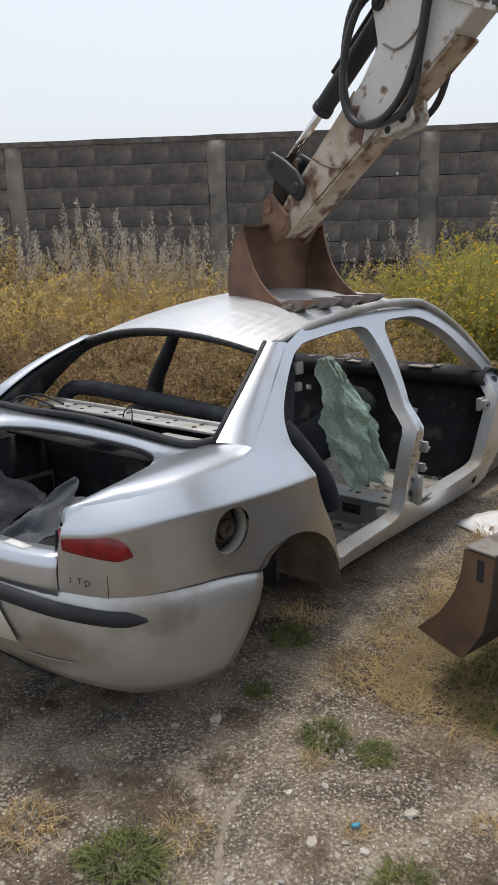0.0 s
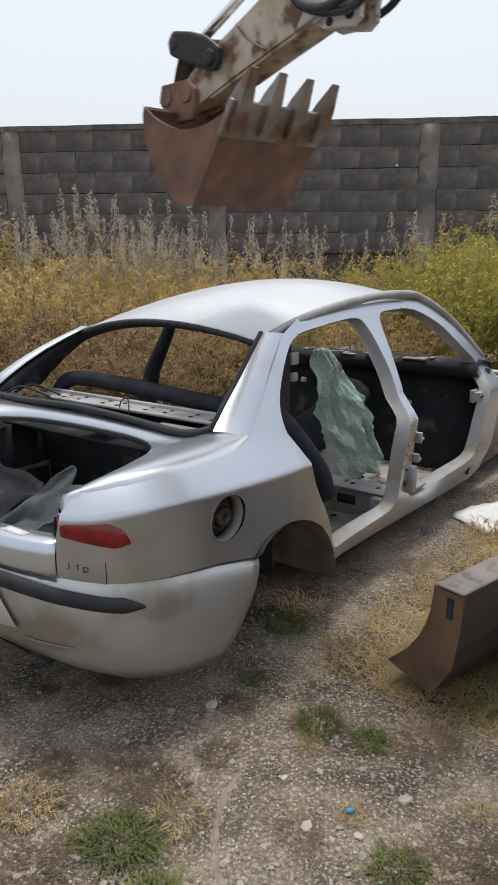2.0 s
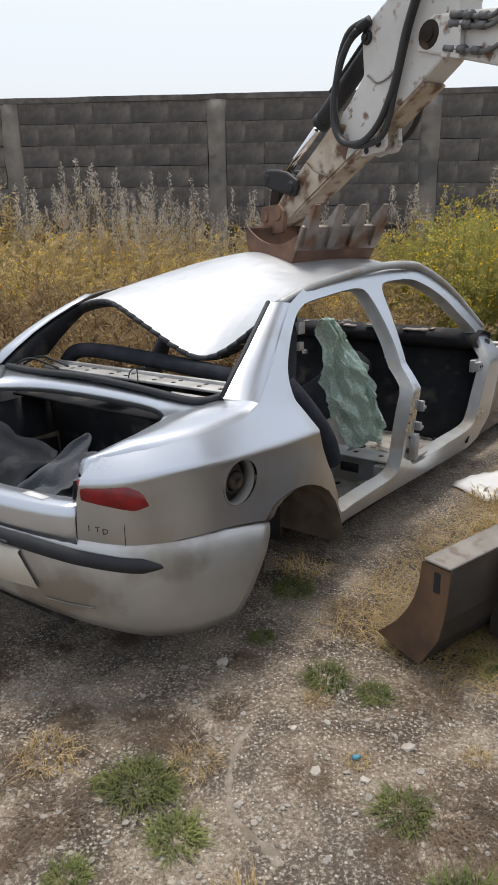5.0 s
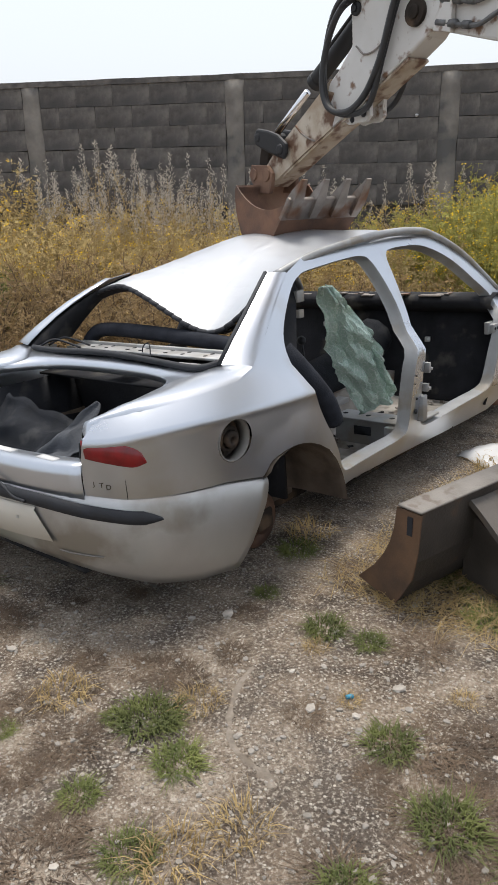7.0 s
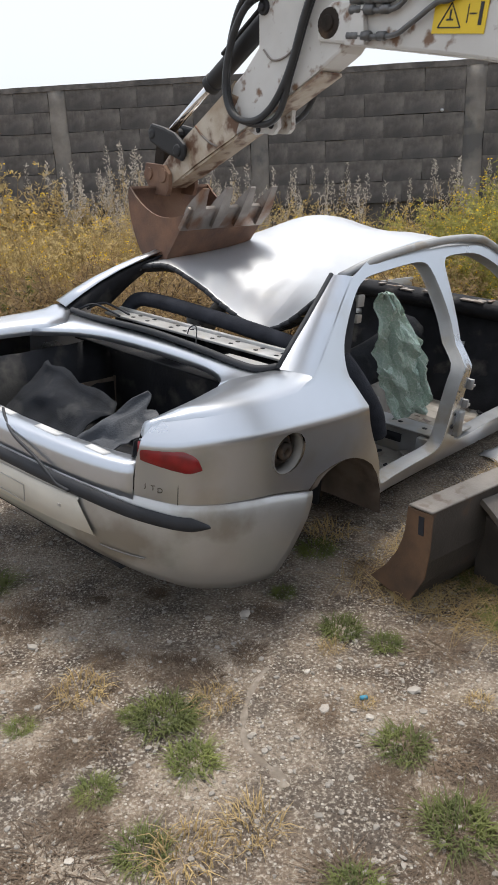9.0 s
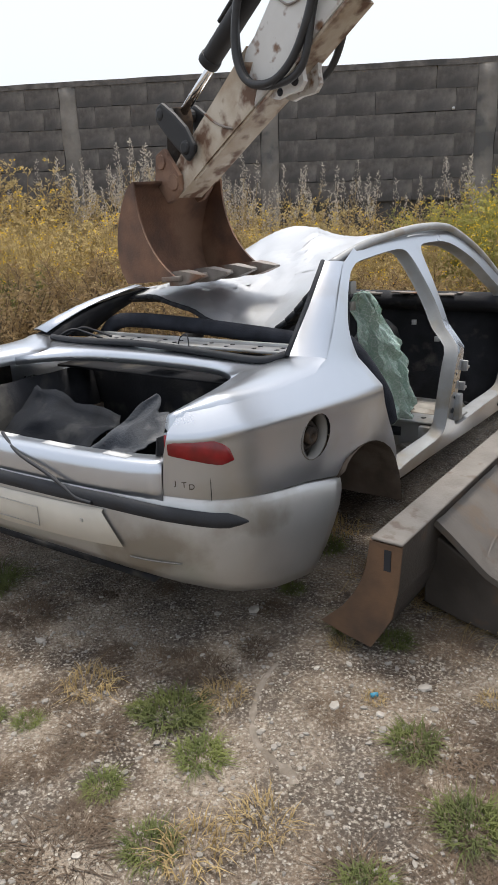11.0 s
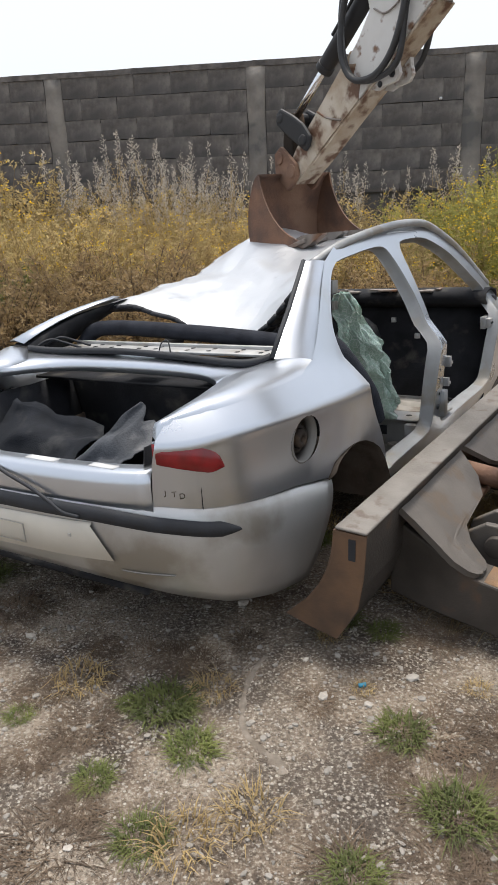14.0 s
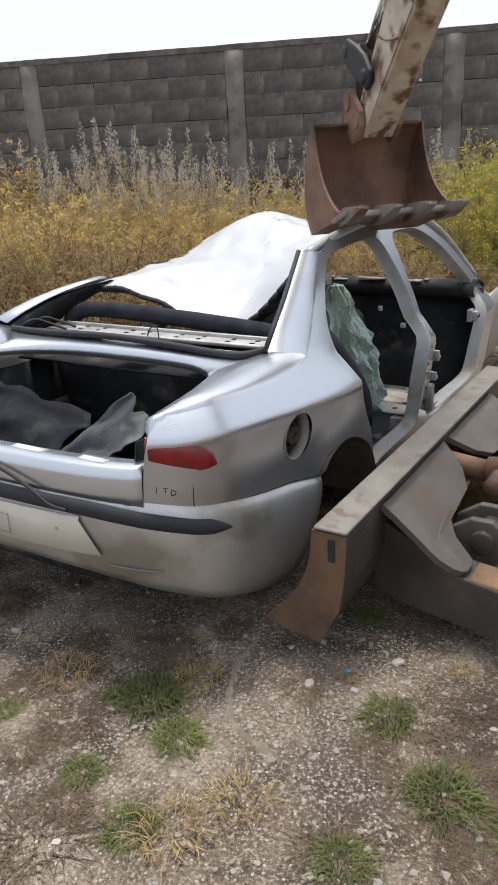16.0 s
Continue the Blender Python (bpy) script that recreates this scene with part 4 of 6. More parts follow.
def frame_tube(loop, sign, depth, grow, r):
    """A folded flange round an opening of the body side."""
    rows = []
    c = (sum(p[0] for p in loop) / len(loop), sum(p[1] for p in loop) / len(loop))
    for x, z in loop:
        o = side_point(at_x(x), z, sign)
        dx, dz = c[0] - x, c[1] - z
        l = math.hypot(dx, dz)
        i = Vector((o.x + dx / l * grow, o.y - sign * depth, o.z + dz / l * grow))
        m = Vector((o.x + dx / l * .008, o.y - sign * .012, o.z + dz / l * .008))
        j = Vector((o.x + dx / l * grow * .5, o.y - sign * depth * .9, o.z + dz / l * grow * .5))
        rows.append([o, m, j, i])
    return loft(rows + rows[:1])


def bumper():
    rows = []
    for f, k in ((1.0, -.035), (.985, -.010), (.93, -.001), (.85, .006), (.70, .013), (.5, .013), (.3, .008), (.13, .001), (.03, -.012), (.0, -.06)):
        row = []
        z = .25 + .405 * f
        for i in range(-34, 35):
            end = table([(.25, .565), (.32, .60), (.36, .628), (.46, .672), (.56, .718), (.66, .752)], z)
            u = abs(i) / 34
            s = at_x(end) * u
            x, y, n = plan(s)
            zb = table([(.03, .47), (.07, .44), (.127, .405), (.245, .35), (.40, .31), (.56, .295), (.8, .29)], x)
            zt = table([(.03, .72), (.11, .70), (.2, .675), (.35, .655), (.55, .635), (.75, .60)], x)
            zz = zb + (zt - zb) * f
            row.append((x + n.x * k, (1 if i > 0 else -1) * (y + n.y * k) if i else 0, zz))
        rows.append(row)
    return loft(rows)


def strip(z0, z1, s0, s1, out, sag=0.0, n=24, wrap=None):
    rows = []
    for f, k in ((0, 0), (.12, 1), (.5, 1.25), (.88, 1), (1, 0)):
        row = []
        for i in range(n + 1):
            s = s0 + (s1 - s0) * i / n
            x, y, nn = plan(abs(s))
            e = max(.15, min(1.0, min(abs(s - s0), abs(s1 - s)) / .06 + .15))
            mid = table([(.03, .685), (.061, .675), (.11, .65), (.2, .617), (.285, .598)], x)
            z = mid + (f - .5) * (z1 - z0) * e
            q = .011 + out * k
            row.append((x + nn.x * q, math.copysign(1, s) * (y + nn.y * q), z))
        rows.append(row)
    return loft(rows)


def tail_lamp(sign):
    rows = []
    s0, s1 = at_x(.121), at_x(.262)
    for f, k in ((0, 0), (.1, 1), (.5, 1.5), (.9, 1), (1, 0)):
        row = []
        for i in range(17):
            u = i / 16
            s = s0 + (s1 - s0) * u
            lo, hi = .826 - .042 * min(1, u * 1.3) + .008 * max(0, u - .85) / .15, table([(0, .888), (.25, .886), (.5, .880), (.7, .870), (.84, .855), (.93, .836), (.98, .815), (1, .80)], u)
            x, y, n = plan(s)
            z = lo + (hi - lo) * f
            q = -.002 + .008 * k * min(1, min(u, 1 - u) * 9 + .2)
            row.append((x + n.x * q, sign * (y + n.y * q), z))
        rows.append(row)
    return loft(rows)


def ring(bm, c, axis, r0, r1, depth, n=20):
    """A short pipe."""
    a = Vector(axis).normalized()
    s = a.orthogonal().normalized()
    t = a.cross(s)
    rows = [[Vector(c) + a * d + (s * math.cos(2 * math.pi * k / n) + t * math.sin(2 * math.pi * k / n)) * r for k in range(n)] for r, d in ((r0, 0), (r0, depth), (r1, depth), (r1, 0))]
    vs = [[bm.verts.new(p) for p in r] for r in rows]
    for i in range(4):
        for k in range(n):
            bm.faces.new((vs[i][k], vs[i][(k + 1) % n], vs[(i + 1) % 4][(k + 1) % n], vs[(i + 1) % 4][k]))


def seg(m, name, bm, mat, parent, label="", **kw):
    ob = part(name, bm, mat, parent, label, **kw)
    ob.matrix_basis = m
    return ob


# roof folds: control places on the whole roof, then where they lie after the first blows, after the second, at the end
FOLD = [
    ((1.22, -.54), (1.21, -.54, 1.245), (1.21, -.54, 1.24), (1.22, -.54, 1.24)),
    ((1.19, -.38), (1.16, -.40, 1.135), (1.18, -.40, 1.12), (1.24, -.38, 1.10)),
    ((1.19, -.20), (1.14, -.23, 1.065), (1.18, -.23, 1.02), (1.26, -.19, .968)),
    ((1.19, .0), (1.14, -.02, 1.14), (1.18, -.03, 1.075), (1.26, .0, 1.005)),
    ((1.19, .18), (1.14, .17, 1.23), (1.18, .15, 1.15), (1.26, .18, 1.075)),
    ((1.20, .36), (1.15, .34, 1.28), (1.17, .35, 1.215), (1.26, .37, 1.115)),
    ((1.25, .57), (1.20, .58, 1.24), (1.18, .58, 1.19), (1.30, .58, 1.115)),
    ((1.65, -.57), None, None, None),
    ((1.40, -.57), None, None, None),
    ((1.55, -.30), (1.54, -.30, 1.285), (1.55, -.30, 1.24), (1.58, -.30, 1.20)),
    ((1.62, .0), (1.60, .0, 1.345), (1.62, .0, 1.24), (1.70, .01, 1.165)),
    ((1.64, .30), (1.62, .30, 1.375), (1.64, .30, 1.28), (1.71, .31, 1.175)),
    ((1.66, .57), (1.65, .57, 1.33), (1.66, .57, 1.25), (1.72, .58, 1.165)),
    ((2.05, -.57), None, None, None),
    ((2.00, -.28), (1.99, -.28, 1.405), (2.0, -.28, 1.375), (2.01, -.27, 1.315)),
    ((2.10, .04), (2.09, .04, 1.468), (2.10, .05, 1.415), (2.13, .06, 1.345)),
    ((1.92, .30), (1.91, .30, 1.43), (1.92, .30, 1.37), (1.97, .31, 1.22)),
    ((2.26, .28), (2.25, .28, 1.445), (2.25, .28, 1.428), (2.28, .28, 1.395)),
    ((2.15, .57), (2.15, .57, 1.38), (2.15, .57, 1.325), (2.17, .58, 1.235)),
    ((2.45, .0), (2.45, .0, 1.42), (2.45, .0, 1.375), (2.45, .0, 1.355)),
    ((2.42, -.35), None, (2.42, -.35, 1.375), (2.42, -.35, 1.34)),
    ((2.66, -.57), None, None, None),
    ((2.74, .0), None, (2.74, .0, 1.33), (2.74, .0, 1.315)),
    ((2.66, .57), None, (2.66, .57, 1.31), (2.66, .57, 1.29))]
BLENDS = [(0.0, 0.0), (2.4, 0.0), (3.0, 0.75), (3.5, 0.9), (4.0, 1.0), (5.0, 1.05), (7.5, 1.45), (8.0, 1.6), (8.5, 1.95), (9.0, 2.05), (11.5, 2.95), (12.0, 3.0), (16.0, 3.0)]


def sheet_weights():
    """Shifts of a thin bending plate that passes through the control places, for the three states."""
    p = np.array([f[0] for f in FOLD])
    rest = np.array([(x, y, roof_z(x, y)) for x, y in p])
    d = np.array([[(np.array(f[k]) - r if f[k] else np.zeros(3)) for f, r in zip(FOLD, rest)] for k in (1, 2, 3)])
    n = len(p)
    r2 = ((p[:, None] - p[None]) ** 2).sum(2)
    a = np.zeros((n + 3, n + 3))
    a[:n, :n] = r2 * np.log(r2 + 1e-12) * .5
    a[:n, n], a[:n, n + 1:] = 1, p
    a[n:, :n] = a[:n, n:].T
    return p, [np.linalg.solve(a, np.vstack([q, np.zeros((3, 3))])) for q in d]


PLATE_AT, PLATE_W = sheet_weights()


def fold(x, y, blend):
    """Where a place of the whole roof lies when it is folded."""
    r2 = ((PLATE_AT - (x, y)) ** 2).sum(1)
    g = np.concatenate([r2 * np.log(r2 + 1e-12) * .5, (1, x, y)])
    s = [np.zeros(3)] + [g @ w for w in PLATE_W]
    i = min(int(blend), 2)
    d = s[i] + (s[i + 1] - s[i]) * (blend - i)
    free = min(1, max(0, (y + .50) * 4)) * min(1, max(0, (2.65 - x) * 3))
    crumple = min(1.0, blend) * .006 * noise.noise((x * 4.5, y * 4.5, 3)) * free
    late = min(1.0, max(0.0, blend - 1.2) / 1.6)
    crumple += late * free * (.036 * (.22 - abs(noise.noise((x * 2.6 + y * 1.2, y * 2.9 - x, 9)))) + .022 * (.2 - abs(noise.noise((x * 5.1 - y * 3, y * 5.5, 2)))))
    return Vector((x + d[0], y + d[1], roof_z(x, y) + d[2] + crumple))


def fold_normal(x, y, blend, e=.012):
    return (fold(x + e, y, blend) - fold(x - e, y, blend)).cross(fold(x, y + e, blend) - fold(x, y - e, blend)).normalized()


def rigid(a, b):
    """The turn and shift that lays four corners as near as may be on four others."""
    p, q = np.array([list(v) for v in a]), np.array([list(v) for v in b])
    cp, cq = p.mean(0), q.mean(0)
    n1, n2 = np.cross(p[2] - p[0], p[3] - p[1]), np.cross(q[2] - q[0], q[3] - q[1])
    p, q = np.vstack([p - cp, n1 / np.linalg.norm(n1) * .2]), np.vstack([q - cq, n2 / np.linalg.norm(n2) * .2])
    u, _, vt = np.linalg.svd(p.T @ q)
    r = vt.T @ np.diag([1, 1, np.sign(np.linalg.det(vt.T @ u.T))]) @ u.T
    return Matrix.Translation(Vector(cq)) @ Matrix(r.tolist()).to_4x4() @ Matrix.Translation(-Vector(cp))


ROOF_NX, ROOF_NY = 30, 24


def roof_at(u, v):
    """Plan of the roof: u from the rear edge to the front, v across to the left."""
    y = -.56 + 1.13 * v
    return 1.195 + .045 * (y / .55) ** 2 + u * (1.545 - .135 * (y / .55) ** 2), y


def cell_corners(i, j):
    return [roof_at(a / ROOF_NX, b / ROOF_NY) for a, b in ((i, j), (i + 1, j), (i + 1, j + 1), (i, j + 1))]


def cell_pose(cell, blend):
    c = cell_corners(*cell)
    return rigid([fold(x, y, 0) for x, y in c], [fold(x, y, blend) for x, y in c])


def roof_piece(cell):
    """One small plate of the roof skin over a slightly larger backing that closes the folds; its shading normals
    run on from plate to plate."""
    i, j = cell
    turns = [(w, k, cell_pose(cell, k).to_3x3().inverted()) for w, k in ((.15, 1), (.15, 2), (.38, 3))]
    bm, normals, vs = bmesh.new(), [], []
    for grow, drop in ((0.0, 0.0), (.32, .0055)):
        for a, b in ((0, 0), (1, 0), (1, 1), (0, 1)):
            u, v = (i + (a - .5) * (1 + 2 * grow) + .5) / ROOF_NX, (j + (b - .5) * (1 + 2 * grow) + .5) / ROOF_NY
            x, y = roof_at(min(1, max(0, u)), min(1, max(0, v)))
            vs.append(bm.verts.new((x, y, roof_z(x, y) - drop)))
            m = fold_normal(x, y, 0) * .32
            for w, k, back in turns:
                m += (back @ fold_normal(x, y, k)) * w
            normals.append(m.normalized())
    bm.faces.new(vs[:4])
    for k in range(4):
        n = (k + 1) % 4
        bm.faces.new((vs[n], vs[k], vs[4 + k], vs[4 + n]))
    return bm, normals


def build_car():
    car = empty("car", pose(-.908, 3.229, -.148, -.17, 1.17, 58.28), label="stripped silver saloon car without doors or wheels, roof crushed", category="car")
    mv = {"car": car, "roof": []}
    for sign in (-1, 1):
        body = part("body_side", body_side(sign), M_PAINT, car, "dented silver side panel with sill and pillars")
        side_normals(body.data, sign)
        if sign < 0:
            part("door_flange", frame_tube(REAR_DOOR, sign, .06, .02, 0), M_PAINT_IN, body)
            b = bmesh.new()
            p = side_point(at_x(.60), .785, sign)
            nrm = Vector((.03, 1, .05))
            ring(b, p + Vector((0, .004, 0)), nrm, .080, .074, .055)
            f1 = part("filler_cup", b, M_VALANCE, body, "open fuel filler recess without a flap")
            b = bmesh.new()
            ring(b, p + Vector((0, .03, 0)), nrm, .048, .034, .035)
            ring(b, p + Vector((0, .012, 0)), nrm, .030, .012, .03)
            bmesh.ops.create_circle(b, cap_ends=True, segments=20, radius=.076, matrix=Matrix.Translation(p + Vector((0, .058, 0))) @ Matrix.Rotation(radians(90), 4, "X"))
            part("filler_neck", b, M_UNDER, f1)
        if sign < 0:
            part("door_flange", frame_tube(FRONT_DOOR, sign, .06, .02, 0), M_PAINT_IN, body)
        # wheel tub and arch lip
        rows = []
        lip = [(.70, .40), (.71, .52)] + ARCH[::2] + [(1.235, .345)]
        for x, z in lip:
            rows.append([(.96 + (x - .96) * f, sign * min(y, .885 if x > .73 else .79), .345 + (z - .345) * f) for y, f in ((.885, 1.0), (.875, .985), (.86, .98), (.80, 1.0), (.78, .985), (.72, 1.0), (.70, .985), (.64, 1.0), (.58, .98), (.55, .6), (.55, .18))])
        part("wheel_tub", loft(rows), M_TUB, car, "dusty brown ribbed wheel housing without a wheel")
        # added plate that blocks lit ground behind the arch and stands for its shade
        b = bmesh.new()
        box(b, (.965, sign * .53, .48), (.66, .02, .38))
        part("tub_wall", b, M_TUB, car, bevel=.004)
        for x in (.965, 3.54):
            b = bmesh.new()
            tube(b, [(x, sign * .56, .30), (x, sign * .64, .30)], .065, 16)
            ring(b, (x, sign * .60, .29), (0, 1, 0), .125, .05, .022, 28)
            part("brake_disc", b, M_RUST, car, "bare rusty brake disc")
        part("tail_lamp", tail_lamp(sign), M_LIGHT, car, "red tail lamp lens wrapped round the corner")
        # deck beside the boot opening
        rows = []
        edge = [(.10, .938), (.25, .955), (.48, .963), (.70, .970), (.80, 1.0)]
        inner_edge = [(.10, .60, .930), (.158, .612, .940), (.25, .61, .950), (.4, .59, .957), (.55, .555, .962), (.64, .53, .964), (.72, .55, .970), (.80, .63, 1.0)]
        for k in range(29):
            x = .158 + .642 * k / 28
            o = side_point(at_x(x), table(edge, x) - .002, sign)
            i = Vector((x, sign * table([(p[0], p[1]) for p in inner_edge], x), table([(p[0], p[2]) for p in inner_edge], x)))
            i.y = sign * min(abs(i.y), abs(o.y) - .012)
            e = min(1, max(.25, (.82 - x) / .12)) * min(1, .2 + (x - .158) / .15)
            rows.append([o, o.lerp(i, .05) + Vector((0, 0, .010 * e)), o.lerp(i, .14) + Vector((0, 0, .020 * e)), o.lerp(i, .32) + Vector((0, 0, .027 * e)), o.lerp(i, .62) + Vector((0, 0, .020 * e)), i, i + Vector((0, sign * .012, -.035))])
        rows = [[p + Vector((dx, 0, dz)) for p in rows[0]] for dx, dz in ((-.022, -.05), (-.010, -.012))] + rows
        part("boot_gutter", loft(rows), M_PAINT, car)
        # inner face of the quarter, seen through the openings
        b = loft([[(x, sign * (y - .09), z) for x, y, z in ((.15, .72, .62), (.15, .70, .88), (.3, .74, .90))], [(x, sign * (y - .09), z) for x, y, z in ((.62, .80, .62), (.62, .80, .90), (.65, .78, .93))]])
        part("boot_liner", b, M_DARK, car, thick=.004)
    # right C-pillar wrap to the window frame
    outer = [side_point(at_x(x), z, -1) for x, z in ((1.26, 1.295), (1.13, 1.21), (1.0, 1.13), (.9, 1.065), (.80, 1.0))]
    inner = [Vector(p) for p in ((1.186, -.568, 1.301), (1.076, -.593, 1.226), (.966, -.618, 1.151), (.87, -.632, 1.078), (.785, -.642, 1.003))]
    rows, turned = [], []
    line = [(1.26, 1.295), (1.13, 1.21), (1.0, 1.13), (.9, 1.065), (.80, 1.0)]
    for r in range(17):
        f = r / 4
        g = min(3, int(f))
        x, z = [p + (q - p) * (f - g) for p, q in zip(line[g], line[g + 1])]
        o, i = side_point(at_x(x), z, -1), inner[g].lerp(inner[g + 1], f - g)
        on = (side_point(at_x(x) - .012, z, -1) - side_point(at_x(x) + .012, z, -1)).cross(side_point(at_x(x), z + .006, -1) - side_point(at_x(x), z - .006, -1)).normalized()
        on = on if on.y < 0 else -on
        bow = o.lerp(i, .5) + on * .010
        last = Vector((-.475, -.447, .757))
        flat = Vector((-.25, -.30, .92))
        row = []
        for k in range(8):
            t = k / 7
            row.append(o.lerp(bow, t).lerp(bow.lerp(i, t), t))
            turned.append((on.lerp(last, t)).lerp(flat, max(0, (f - 2.6) / 1.4) ** 2 * .3).normalized())
        rows.append(row)
    b = loft(rows)
    b.normal_update()
    if sum(f.normal.dot(turned[0]) for f in b.faces) < 0:
        bmesh.ops.reverse_faces(b, faces=b.faces[:])
    skin = part("c_pillar_skin", b, M_PAINT, car)
    skin.data.normals_split_custom_set_from_vertices(turned)
    b = bmesh.new()
    tube(b, [v + Vector((.0, .010, .0)) for v in inner], .010, 6)
    tube(b, spline([(.80, -.62, 1.005), (.775, -.57, .99), (.765, -.48, .985), (.795, -.2, .993), (.81, .1, 1.0), (.80, .45, .995), (.80, .62, 1.0)], 6), .015, 6)
    part("window_seal", b, M_TRIM, car, "black rear window seal with torn glue")
    # left C-pillar, one piece that folds
    base = [Vector((.80, .64, 1.0)), Vector((.82, .75, 1.0)), Vector((1.08, .76, 1.0)), Vector((1.06, .66, 1.0))]
    topp = [Vector((1.26, .50, 1.255)), Vector((1.27, .56, 1.24)), Vector((1.44, .565, 1.27)), Vector((1.42, .51, 1.28))]
    part_rows = [[p.lerp(q, t) + Vector((-.01 * math.sin(t * 3.14), .02 * math.sin(t * 3.14), .012 * math.sin(t * 3.14))) for p, q in zip(base, topp)] for t in (0, .2, .4, .6, .8, 1)]
    mv["cpillar"] = part("c_pillar", loft(part_rows, True), M_DARK, car, "bent far roof pillar with dark inner lining")
    skin = [[r[0] + Vector((-.012, .012, .012)), r[0].lerp(r[1], .6) + Vector((-.014, .02, .022)), r[1] + Vector((-.004, .02, .016)), r[2] + Vector((.0, .022, .0))] for r in part_rows]
    part("pillar_skin", loft(skin), M_PAINT, mv["cpillar"], "silver outer skin of the far pillar", thick=.004)
    b = bmesh.new()
    tube(b, [(1.90, .80, .74), (1.92, .76, .95), (1.96, .68, 1.14), (1.985, .60, 1.33)], [.055, .045, .036, .03], 8)
    mv["bpillar"] = part("b_pillar", b, M_DARK, car, "far middle pillar with dark lining")
    # right rail under the roof skin
    b = bmesh.new()
    tube(b, spline([(1.25, -.56, 1.285), (1.45, -.575, 1.335), (1.7, -.58, 1.368), (2.05, -.58, 1.393), (2.4, -.575, 1.39), (2.64, -.57, 1.355), (2.9, -.63, 1.225), (3.15, -.73, 1.0)], 5), .019, 8)
    tube(b, [(2.68, .58, 1.29), (2.9, .63, 1.20), (3.15, .73, 1.0)], .022, 8)
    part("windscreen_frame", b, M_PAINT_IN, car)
    # roof plates, each with its own fold; those at the edges carry a piece of the frame
    for i in range(ROOF_NX):
        for j in range(ROOF_NY):
            bm, normals = roof_piece((i, j))
            ob = part("roof_panel", bm, M_ROOF, car)
            ob.data.normals_split_custom_set_from_vertices(normals)
            mv["roof"].append((ob, (i, j)))
            c = [Vector((x, y, roof_z(x, y))) for x, y in cell_corners(i, j)]
            if i == 0:
                h = bmesh.new()
                d = (c[3] - c[0]) * .08
                tube(h, [p + Vector((-.004, 0, -.013)) for p in (c[0] - d, c[0].lerp(c[3], .5), c[3] + d)], .012, 6)
                part("header_seal", h, M_TRIM, ob, "torn black seal of the rear window")
                h = loft([[p + Vector((x, 0, -.012 - z)) for p in (c[0] - d, c[3] + d)] for x, z in ((0, .012), (.05, .03), (.12, .012))])
                part("header_panel", h, M_DARK, ob)
            if i == ROOF_NX - 1 or j == ROOF_NY - 1:
                h = bmesh.new()
                if i == ROOF_NX - 1:
                    tube(h, [p + Vector((0, 0, -.02)) for p in (c[1], c[2])], .018, 6)
                if j == ROOF_NY - 1:
                    tube(h, [p + Vector((0, .008, -.018)) for p in (c[3], c[2])], .018, 6)
                part("roof_rail", h, M_PAINT_IN, ob)
    # tail and boot
    part("bumper", bumper(), M_BUMPER, car, "dusty silver plastic rear bumper", thick=.004)
    part("bumper_strip", strip(.618, .668, -at_x(.285), at_x(.285), .012, .028, 60), M_TRIM, car, "black rubbing strip round the bumper")
    rows = []
    for z, k in ((.528, .0), (.532, .007), (.640, .009), (.648, .0)):
        rows.append([(plan(abs(s))[0] - .016 - k, math.copysign(plan(abs(s))[1], s), z) for s in [(-.47 + .94 * i / 16) * (.9 if z > .6 else 1.04) for i in range(17)]])
    plate = part("plate_panel", loft(rows), M_PLATE, car, "pale dusty number plate recess, the plate gone")
    for y0, y1, z0, z1 in ((-.16, .20, .615, .617), (-.16, .20, .552, .554), (-.16, -.158, .554, .615), (.198, .20, .554, .615), (-.37, -.358, .61, .62)):
        b = bmesh.new()
        box(b, (.004, (y0 + y1) / 2, (z0 + z1) / 2), (.004, y1 - y0, z1 - z0))
        part("plate_line", b, M_BUMPER, plate, smooth=False)
    b = bmesh.new()
    tube(b, [(plan(q)[0] + plan(q)[2].x * .012, -(plan(q)[1] + plan(q)[2].y * .012), .500 - .10 * (q - .50)) for q in [.50 + .018 * i for i in range(10)]], .0028, 5)
    part("bumper_slot", b, M_VALANCE, car, "narrow moulded slot low in the bumper")
    # tail panel under the boot opening, with the slam panel on top
    rows = []
    for z, dx in ((.68, .004), (.72, .004), (.765, .005), (.795, .012), (.80, .03), (.80, .085), (.78, .10), (.55, .11)):
        rows.append([(plan(abs(s))[0] + dx, math.copysign(plan(abs(s))[1], s), z) for s in [at_x(.1125) * (i / 12 - 1) for i in range(25)]])
    part("tail_panel", loft(rows), M_PAINT, car, thick=.004)
    for y, w in ((-.43, .1), (-.18, .13), (.08, .10), (.33, .12)):
        b = bmesh.new()
        box(b, (.10 + .09 * y * y, y, .8025), (.03, w, .003))
        part("slam_tab", b, M_WHITE, car, "pale scraped patch on the boot sill")
    b = bmesh.new()
    tube(b, spline([(.10, .10, .808), (.06, .02, .80), (.026, -.08, .775), (.024, -.20, .735), (.022, -.28, .70), (.022, -.33, .675), (.026, -.39, .668)], 6), .006, 6)
    part("loose_cable", b, M_TRIM, car, "loose black cable hanging over the boot sill")
